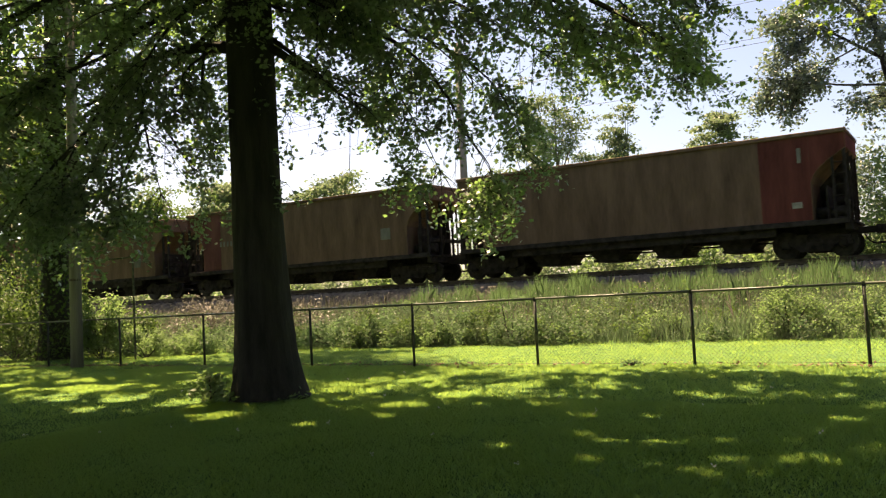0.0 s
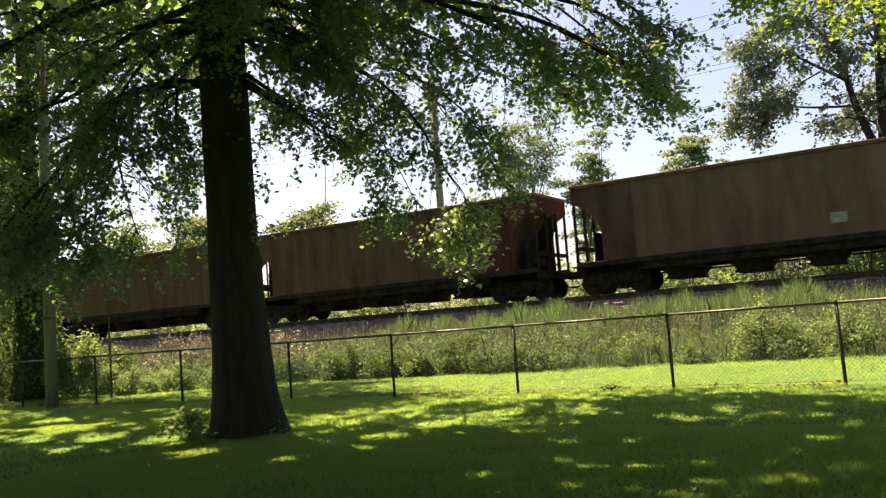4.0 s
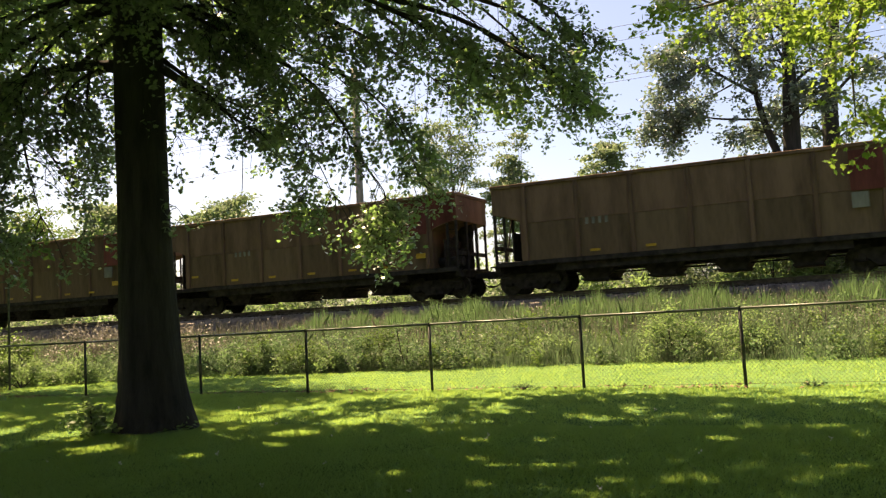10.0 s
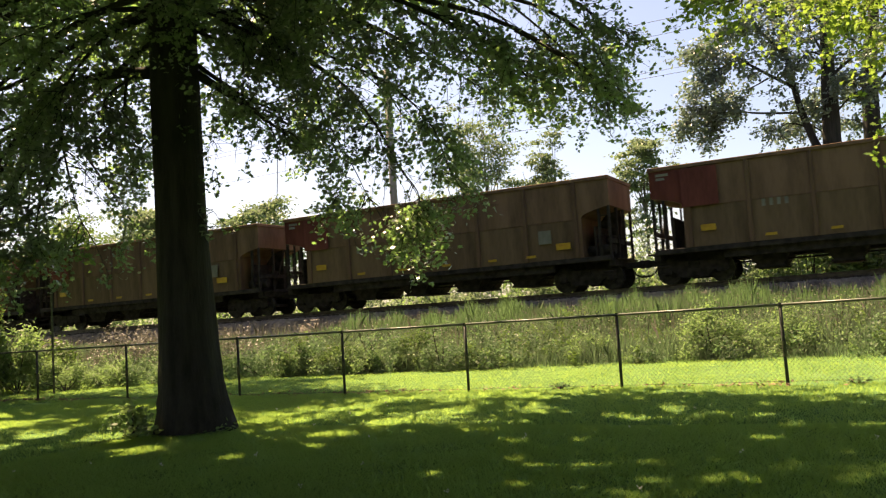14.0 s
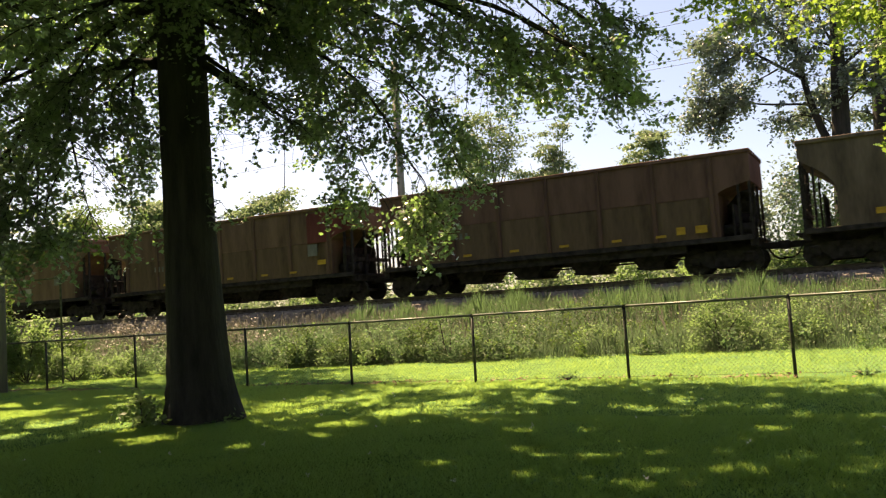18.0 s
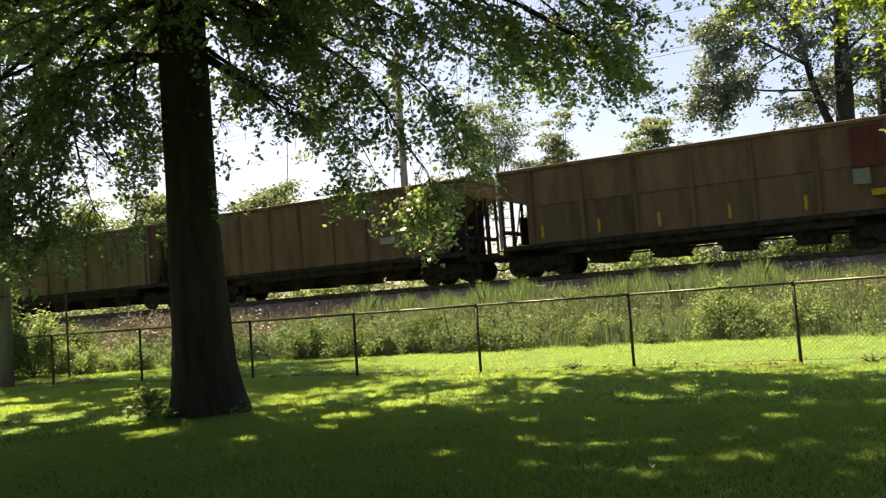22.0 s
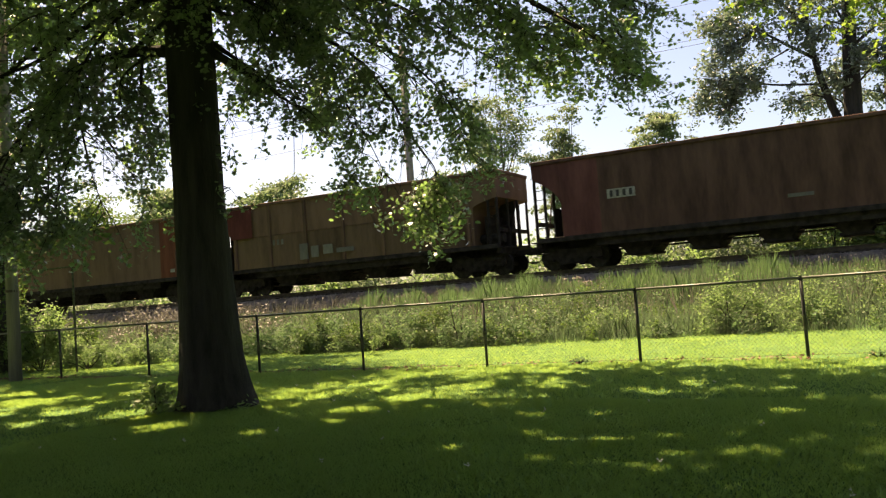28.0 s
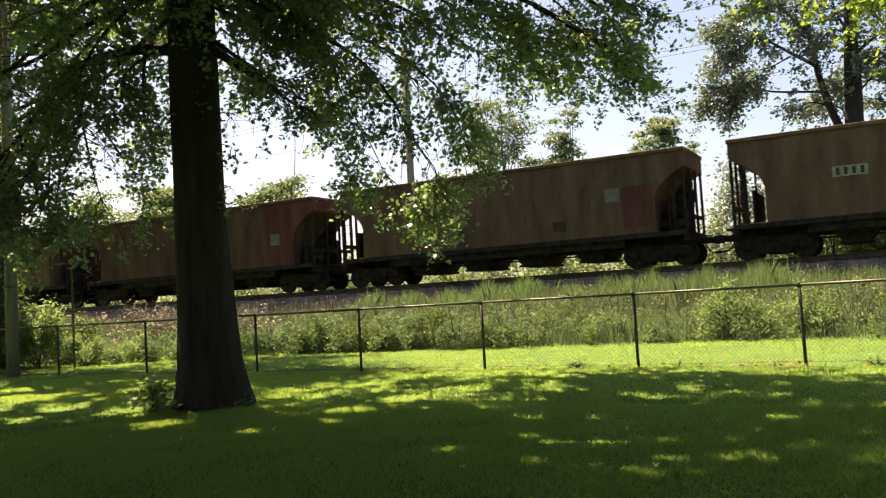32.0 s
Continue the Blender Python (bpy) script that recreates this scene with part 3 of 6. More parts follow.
def side_frame():
    bm = bmesh.new()
    prof = [(-1.18, 0.42), (-1.12, 0.72), (-0.45, 0.78), (0.45, 0.78), (1.12, 0.72), (1.18, 0.42), (1.05, 0.38), (0.7, 0.42), (0.45, 0.2), (-0.45, 0.2), (-0.7, 0.42), (-1.05, 0.38)]
    l = [bm.verts.new((x, -0.07, z)) for x, z in prof]
    r = [bm.verts.new((x, 0.07, z)) for x, z in prof]
    bm.faces.new(l)
    bm.faces.new(r[::-1])
    for i in range(len(prof)):
        j = (i + 1) % len(prof)
        bm.faces.new((l[i], r[i], r[j], l[j]))
    for x in (-0.9, 0.9):
        bm_box((x - 0.13, -0.1, 0.32), (x + 0.13, 0.1, 0.6), 0.02, bm)
    bm_box((-0.28, -0.09, 0.24), (0.28, 0.09, 0.6), 0.02, bm)
    bmesh.ops.recalc_face_normals(bm, faces=bm.faces)
    return bm


def wheelset():
    """An axle along y with two wheels, its middle at the origin."""
    bm = bm_rod((0, -1.05, 0), (0, 1.05, 0), 0.075, seg=8)
    for s in (-1, 1):
        bm_rod((0, s * 0.69, 0), (0, s * 0.72, 0), 0.485, seg=20, bm=bm)
        bm_rod((0, s * 0.72, 0), (0, s * 0.83, 0), 0.457, seg=20, bm=bm)
        bm_rod((0, s * 0.83, 0), (0, s * 0.86, 0), 0.16, seg=10, bm=bm)
        for k in range(4):
            a = k * math.pi / 2
            bm_box((0.25 * math.cos(a) - 0.05, s * 0.78 - 0.06, 0.25 * math.sin(a) - 0.05), (0.25 * math.cos(a) + 0.05, s * 0.78 + 0.06, 0.25 * math.sin(a) + 0.05), 0.01, bm)
    return bm


def coupler():
    bm = bm_box((-0.2, -0.1, 0.74), (0.62, 0.1, 0.96), 0.02)
    bm_box((0.5, -0.16, 0.7), (0.68, 0.14, 1.0), 0.03, bm)
    return bm


def hose():
    v, f = tube(spline([(0.1, 0.25, 0.8), (0.25, 0.25, 0.5), (0.5, 0.22, 0.38), (0.75, 0.18, 0.42)], 6), [0.03] * 7, 6)
    bm = bmesh.new()
    made = [bm.verts.new(p) for p in v]
    for face in f:
        bm.faces.new([made[i] for i in face])
    return bm


def centre_web(inner):
    """The upright plate under the slope of the brake end, with the brake cylinder on it."""
    bm = bmesh.new()
    prof = [(inner - 0.02, 1.1), (HALF - 0.12, 1.1), (HALF - 0.12, LIP_Z - 0.02), (inner - 0.02, IN_Z - 0.02)]
    l = [bm.verts.new((x, 0.3, z)) for x, z in prof]
    r = [bm.verts.new((x, 0.36, z)) for x, z in prof]
    bm.faces.new(l)
    bm.faces.new(r[::-1])
    for i in range(4):
        j = (i + 1) % 4
        bm.faces.new((l[i], r[i], r[j], l[j]))
    bm_rod((inner + 0.3, 0.1, 1.9), (HALF - 0.3, 0.1, 1.9), 0.16, seg=12, bm=bm)
    bmesh.ops.recalc_face_normals(bm, faces=bm.faces)
    return bm


def plate(lo, hi):
    return lambda: bm_box(lo, hi)


WHEELS = []


def hopper_car(body, left, right, left_w=1.25, right_w=1.25, ribs=0, patches=(), number=None, plated=False, corner_l=None, corner_r=None):
    """One open-top coal hopper on two bogies. left and right: the paint of its end panels, or None."""
    car = new("hopper_car")
    inner = BODY
    ribbed = ribs == 7
    again("body", shared(("body", inner, ribbed), lambda: hull(inner, ribbed)), car, mat=body)
    near = -WIDE - 0.004
    if left:
        again("end_panel", shared(("end_panel", "l", left_w), plate((-inner + 0.02, near - 0.006, SILL + 0.03), (-inner + left_w, near + 0.01, TOP - 0.12))), car, mat=left)
        again("corner_panel", shared(("corner_panel", ribbed, "l"), lambda: corner_panel(inner, -1, ribbed)), car, mat=left)
    if right:
        again("end_panel", shared(("end_panel", "r", right_w), plate((inner - right_w, near - 0.006, SILL + 0.03), (inner - 0.02, near + 0.01, TOP - 0.12))), car, mat=right)
        again("corner_panel", shared(("corner_panel", ribbed, "r"), lambda: corner_panel(inner, 1, ribbed)), car, mat=right)
        again("end_sheet", shared(("end_sheet",), plate((HALF - 0.005, -WIDE + 0.05, LIP_Z + 0.03), (HALF + 0.012, WIDE - 0.05, TOP - 0.12))), car, mat=right)
    for s, shade in ((-1, corner_l), (1, corner_r)):
        if shade:
            again("corner_panel", shared(("corner_panel", ribbed, "l" if s < 0 else "r"), lambda: corner_panel(inner, s, ribbed)), car, mat=shade)
            for k, w in ((0, 0.44), (1, 0.3)):
                again("mark_bar", shared(("mark_bar", w), plate((-w / 2, -0.005, -0.045), (w / 2, 0.01, 0.045))), car, pose(s * 6.85 + (w - 0.44) / 2, near - 0.014, 3.86 - 0.14 * k), P_PATCH)
    if ribbed:
        # the lower half of the side: pressed sheets, rusted, under a belt rail
        for k in range(ribs - 1):
            a = -inner + 0.2 + (2 * inner - 0.4) * k / (ribs - 1)
            w = (2 * inner - 0.4) / (ribs - 1)
            again("lower_sheet", shared(("lower_sheet", round(w, 3)), plate((0.075, near - 0.004, SILL + 0.03), (w - 0.075, near + 0.008, 2.62))), car, pose(a, 0, 0), P_RUST)
        again("belt_rail", shared(("belt_rail",), lambda: bm_box((-inner + 0.05, near - 0.02, 2.625), (inner - 0.05, near + 0.008, 2.665), 0.006)), car, mat=body)
    for s in (-1, 1):
        rim = shared(("top_rim",), lambda: bm_box((-HALF - 0.03, -0.06, TOP - 0.1), (HALF + 0.03, 0.06, TOP + 0.03), 0.015))
        again("top_rim", rim, car, pose(0, s * (WIDE + 0.01), 0), mat=body)
        sill = shared(("side_sill",), lambda: bm_box((-HALF + 0.05, -0.05, SILL - 0.16), (HALF - 0.05, 0.05, SILL + 0.02), 0.012))
        again("side_sill", sill, car, pose(0, s * WIDE, 0))
        for k in range(ribs):
            x = -inner + 0.2 + (2 * inner - 0.4) * k / (ribs - 1)
            rib = shared(("rib",), lambda: bm_box((-0.07, -0.05, SILL + 0.02), (0.07, 0.05, TOP - 0.1), 0.015))
            again("rib", rib, car, pose(x, s * (WIDE + 0.04), 0), mat=body)
    for s in (-1, 1):
        er = shared(("end_rim",), lambda: bm_box((-0.05, -WIDE, TOP - 0.1), (0.05, WIDE, TOP + 0.03), 0.015))
        again("end_rim", er, car, pose(s * (HALF + 0.0), 0, 0.002), mat=body)
        es = shared(("end_sill",), lambda: bm_box((-0.12, -1.5, 0.82), (0.12, 1.5, 1.12), 0.02))
        again("end_sill", es, car, pose(s * 7.25, 0, 0))
        deck = shared(("end_deck",), lambda: bm_box((-0.62, -1.45, 1.06), (0.5, 1.45, 1.11)))
        again("end_deck", deck, car, pose(s * 6.95, 0, 0))
        for y in (-1.5, -0.5, 0.5, 1.5):
            ep = shared(("end_post",), lambda: bm_box((-0.045, -0.045, 1.1), (0.045, 0.045, LIP_Z + 0.05)))
            again("end_post", ep, car, pose(s * 7.26, y, 0))
        for y in (-1.5, 1.5):
            brace = shared(("corner_brace",), lambda: bm_box((-0.035, -0.03, 1.1), (0.035, 0.03, LIP_Z - 0.2)))
            again("corner_brace", brace, car, pose(s * 6.9, y, 0))
        for k in range(6):
            rung = shared(("ladder_rung",), lambda: bm_rod((-0.22, 0, 0), (0.22, 0, 0), 0.014, seg=6))
            again("ladder_rung", rung, car, pose(s * 7.08, -1.54, 1.25 + 0.36 * k))
        for x in (6.87, 7.29):
            again("ladder_stile", shared(("ladder_stile",), lambda: bm_box((-0.018, -0.012, 1.0), (0.018, 0.012, 3.35))), car, pose(s * x, -1.555, 0))
        again("end_step", shared(("end_step",), lambda: bm_box((-0.2, -0.05, 0.62), (0.2, 0.05, 0.66), 0.008)), car, pose(s * 7.08, -1.5, 0))
        again("slope_stiffener", shared(("slope_stiffener",), lambda: bm_box((-0.05, -1.4, 1.7), (0.05, 1.4, 1.86), 0.01)), car, pose(s * 7.2, 0, 0))
        again("diagonal_brace", shared(("diagonal_brace",), lambda: bm_rod((0, -0.5, 1.12), (0, 0.5, 3.3), 0.035, seg=6)), car, pose(s * 7.26, 0.0, 0))
        web = shared(("end_web",), lambda: bm_box((-0.03, -1.3, 1.08), (0.03, 1.3, 2.35)))
        again("end_web", web, car, pose(s * (inner + 0.42), 0, 0))
        if s > 0:
            again("centre_web", shared(("centre_web", inner), lambda: centre_web(inner)), car)
        again("coupler", shared(("coupler",), coupler), car, pose(s * 7.4, 0, 0, 0, 0, 0 if s > 0 else 180))
        again("brake_hose", shared(("brake_hose",), hose), car, pose(s * 7.4, 0, 0, 0, 0, 0 if s > 0 else 180))
        bogie = new("bogie")
        bogie.parent = car
        bogie.location = (s * 6.1, 0, 0)
        for y in (-1.0, 1.0):
            again("side_frame", shared(("side_frame",), side_frame), bogie, pose(0, y, 0))
        again("bolster", shared(("bolster",), lambda: bm_box((-0.2, -1.1, 0.5), (0.2, 1.1, 0.78), 0.03)), bogie)
        for x in (-0.9, 0.9):
            w = again("wheelset", shared(("wheelset",), wheelset), bogie, pose(x, 0, 0.457), M_WHEEL)
            WHEELS.append(w)
    again("centre_sill", shared(("centre_sill",), lambda: bm_box((-7.2, -0.33, 0.72), (7.2, 0.33, 1.18), 0.02)), car)
    for s in (-1, 1):
        again("side_girder", shared(("side_girder",), lambda: bm_box((-5.0, -0.06, 0.76), (5.0, 0.06, 1.06), 0.02)), car, pose(0, s * 1.4, 0))
    for k in range(4):
        again("discharge_chute", shared(("discharge_chute",), chute), car, pose(-3.6 + 2.4 * k, 0, 0))
    again("air_reservoir", shared(("air_reservoir",), lambda: bm_rod((-0.5, -0.9, 1.45), (0.5, -0.9, 1.45), 0.2, seg=14)), car, pose(6.75, 0, 0.02))
    again("brake_rod", shared(("brake_rod",), lambda: bm_rod((-5.2, -0.7, 0.6), (5.2, -0.7, 0.6), 0.03, seg=6)), car)
    # patches: paint, x, z, width, height
    for p, x, z, w, h in patches:
        again("patch", shared(("patch", w, h), plate((-w / 2, -0.006, -h / 2), (w / 2, 0.01, h / 2))), car, pose(x, near - 0.012 - (0.09 if ribs else 0), z), p)
    if number:
        x, z = number
        if plated:
            again("number_plate", shared(("number_plate",), plate((-0.52, -0.006, -0.17), (0.52, 0.01, 0.17))), car, pose(x, near - 0.014, z), M_WHITE)
        for k in range(4):
            bar = shared(("mark_bar",), plate((-0.055, -0.005, -0.12), (0.055, 0.01, 0.12)))
            again("mark_bar", bar, car, pose(x - 0.36 + 0.24 * k, near - (0.024 if plated else 0.014), z), M_STENCIL if plated else P_PATCH)
    return car


# ---- trees ----
VR, VF = Vector((0.883, 0.469, 0)), Vector((-0.469, 0.883, 0))  # across and along the main line of sight


# the widest gaps in the crowns: where their sun falls on the lawn, x, y, half width
SHAFTS = [(-6.0, 8.65, 0.34), (-4.3, 7.15, 0.36), (-5.9, 9.9, 0.4), (-5.6, 7.6, 0.3), (-2.65, 7.0, 0.25), (-1.3, 6.7, 0.2), (-1.08, 8.7, 0.22), (-2.75, 10.1, 0.24), (-3.6, 8.4, 0.2), (-13.2, 9.4, 0.5), (-11.2, 8.6, 0.45), (-9.7, 8.5, 0.42), (-7.9, 7.3, 0.4), (-3.0, 10.4, 0.2), (-10.6, 11.3, 0.5), (-15.5, 11.0, 0.5)]


def thinned(pts, root, shafts, rng, margin=0.0):
    """Leaf places without those in the crown's gaps: each gap a shaft along the sunlight through a spot."""
    pts, at, sd = np.asarray(pts), np.array(root.location), np.array(sun_dir)
    for spot, wide, above in shafts:
        off = pts + at - np.array(spot)
        along = off @ sd
        away = np.linalg.norm(off - along[:, None] * sd, axis=1)
        pts = pts[(along < above) | (away > margin + wide * (0.7 + 0.6 * rng.random(len(pts))))]
    return pts


def lawn_shafts():
    """The gaps that let sun onto the lawn: the wide ones, and many small ones between."""
    rng = np.random.default_rng(41)
    spots = list(SHAFTS)
    # beyond the oak's foot, on its far side, and under the close leaves of its long limbs
    for n, x0, x1, y0, y1, w0, w1 in ((56, -9.3, -4.3, 7.6, 12.7, 0.12, 0.28), (48, -17, -9.4, 7.0, 12.6, 0.14, 0.36), (46, -4.6, 0.8, 6.2, 11.6, 0.11, 0.2), (16, -9, -3, 5.6, 7.4, 0.1, 0.18), (44, -4.2, 0.6, 6.4, 10.4, 0.07, 0.13)):
        spots += list(zip(rng.uniform(x0, x1, n), rng.uniform(y0, y1, n), rng.uniform(w0, w1, n)))
    return [((float(x), float(y), 0), float(w), 0.5) for x, y, w in spots]


def grow(root, rng, limbs, mat_bark, mat_leaf, leaf, outline, twigs, per, reach, droop, name="limb", arch=0.0, flat=0.5, shafts=()):
    """Limbs from (start, tip, radius, leafiness); twigs along them carry the leaves. All in the tree's own space."""
    places = []
    tv, tf = [], []
    for start, tip, rad, dense in limbs:
        start, tip = Vector(start), Vector(tip)
        span = (tip - start).length
        mid = start.lerp(tip, 0.5) + Vector((rng.normal(0, 0.06), rng.normal(0, 0.06), rng.normal(arch, 0.03))) * span
        pts = spline([start, mid, tip], 12)
        v, f = tube(pts, [rad * (1 - 0.85 * i / 12) for i in range(13)], 8, 0.15, rng)
        under(raw(name, v, f, mat_bark, True), root)
        for k in range(int(twigs * dense)):
            s = rng.uniform(0.1, 1.0) ** 0.8 * 12
            i = min(int(s), 11)
            p = pts[i].lerp(pts[i + 1], s - i)
            d = Vector(rng.normal(0, 1, 3))
            d.z = d.z * flat - droop
            d = d.normalized() * reach * rng.uniform(0.4, 1.2)
            q = p + d
            q.z -= 0.15 * reach
            bend = p.lerp(q, 0.5) + Vector((0, 0, 0.12 * reach))
            t = rng.uniform(0.15, 1.05, per)
            a, e, c = np.array(p), np.array(bend), np.array(q)
            on = ((1 - t) ** 2)[:, None] * a + (2 * t * (1 - t))[:, None] * e + (t * t)[:, None] * c
            kept = thinned(on + rng.normal(0, 0.13 * reach, (per, 3)), root, shafts, rng)
            if len(kept) < per * 0.45:
                continue
            places.append(kept)
            v, f = tube(spline([p, bend, q], 3), [0.009 * reach + 0.004, 0.007, 0.005, 0.003], 4)
            b = len(tv)
            tv += v
            tf += [tuple(b + j for j in face) for face in f]
    tagged(under(raw("twig_mass", tv, tf, mat_bark), root), kind="stuff")
    tagged(under(leaves("crown", np.concatenate(places), mat_leaf, leaf, outline, rng, droop * 0.8), root), kind="stuff")


def upper_crown(root, rng, center, radius, hubs, per, size, mat, spread=0.9, shafts=()):
    """The upper crown: leaf clusters about hubs on an uneven shell, with gaps between."""
    d = rng.normal(0, 1, (hubs, 3))
    d /= np.linalg.norm(d, axis=1)[:, None]
    d[:, 2] = np.abs(d[:, 2]) * 1.2 - 0.35
    hub = np.array(center) + d * np.array(radius) * (0.45 + 0.55 * rng.random((hubs, 1)) ** 0.5)
    pts = np.repeat(hub, per, 0) + rng.normal(0, 1, (hubs * per, 3)) * spread * (1, 1, 0.55)
    under(leaves("upper_crown", thinned(pts, root, shafts, rng, 0.1 * size), mat, size, OVAL, rng, 0.2), root)
    for h in hub[::9]:
        v, f = tube(spline([(0, 0, center[2] - radius[2] * 0.7), tuple(np.array(h) * 0.5 + np.array(center) * (0, 0, 0.45)), tuple(h)], 6), [0.075, 0.065, 0.055, 0.045, 0.035, 0.022, 0.012], 6)
        under(raw("limb", v, f, M_BARK, True), root)


def trunk_of(root, pts, radii, mat, rng, seg=22, ridges=0.04):
    """A tapered trunk with furrowed bark and a flare at its foot."""
    line = spline(pts, 26)
    rr = np.interp(np.linspace(0, 1, 27), np.linspace(0, 1, len(radii)), radii)
    v, f = tube(line, list(rr), seg)
    ph = rng.random(3) * 6
    out = []
    for i, p in enumerate(v):
        c = line[i // seg]
        a = (i % seg) / seg * 2 * math.pi
        flare = max(0, 1 - (i // seg) / 3.0)
        k = 1 + ridges * math.sin(a * 9 + ph[0] + 0.4 * math.sin(i // seg)) + 0.13 * flare * math.sin(a * 5 + ph[1]) + rng.normal(0, 0.012)
        out.append(c + (Vector(p) - c) * k)
    return under(raw("trunk", out, f, mat, True), root)


def local(a, b, z):
    """A place in a tree's space: a across the garden, b along it, z up."""
    return tuple(VR * a + VF * b + Vector((0, 0, z)))


def bough(root, rng, pts, rad, dense, wood, green, reach=0.75, per=11, bare=0.12, scale=1.0, place=None, bark=None):
    """A limb along pts in the tree's space. Side branches fork from it, shoots from those, and the shoots carry the leaves."""
    n = 18
    line = spline([(place or local)(*p) for p in pts], n)
    v, f = tube(line, [rad * (1 - 0.86 * (i / n) ** 0.8) for i in range(n + 1)], 8, 0.12, rng)
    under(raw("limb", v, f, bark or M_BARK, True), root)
    span = sum((b - a).length for a, b in zip(line, line[1:]))
    for k in range(int(span / scale * 4.6 * dense + 2)):
        s = (bare + (1 - bare) * rng.random() ** 0.85) * n
        i = min(int(s), n - 1)
        p, d = line[i].lerp(line[i + 1], s - i), (line[i + 1] - line[i]).normalized()
        out = Vector((*rng.normal(0, 1, 2), 0)).normalized()
        way = (d * rng.uniform(0.2, 0.9) + out * rng.uniform(0.5, 1.0) + Vector((0, 0, rng.normal(-0.22, 0.3)))).normalized()
        size = reach * rng.uniform(0.45, 1.1)
        q = p + way * size + Vector((0, 0, -0.16 * size))
        mid = p.lerp(q, 0.5) + Vector((0, 0, 0.1 * size))
        twig = spline([p, mid, q], 4)
        v, f = tube(twig, [(0.009 * size + 0.003) * scale] + [x * scale for x in (0.0065, 0.005, 0.004, 0.0025)], 4)
        wood.append((v, f))
        for m in range(4):
            a = twig[min(4, 1 + m)]
            turn = (way * 0.7 + Vector(rng.normal(0, 0.6, 3)) + Vector((0, 0, -0.25))).normalized()
            b = a + turn * rng.uniform(0.12, 0.34) * scale
            v, f = tube([a, b], [0.0035, 0.002], 3)
            wood.append((v, f))
            t = rng.uniform(0.1, 1.1, per)[:, None]
            green.append(np.array(a) * (1 - t) + np.array(b) * t + rng.normal(0, 0.055 * scale, (per, 3)))


def dress(root, rng, wood, green, mat, size, shafts=(), outline=LOBED, bark=None):
    """The fine wood and the leaves that the boughs have gathered, one mesh each."""
    tv, tf = [], []
    for v, f in wood:
        b = len(tv)
        tv += v
        tf += [tuple(b + j for j in face) for face in f]
    tagged(under(raw("twig_mass", tv, tf, bark or M_BARK), root), kind="stuff")
    tagged(under(leaves("crown", thinned(np.concatenate(green), root, shafts, rng), mat, size, outline, rng, 0.25), root), kind="stuff")


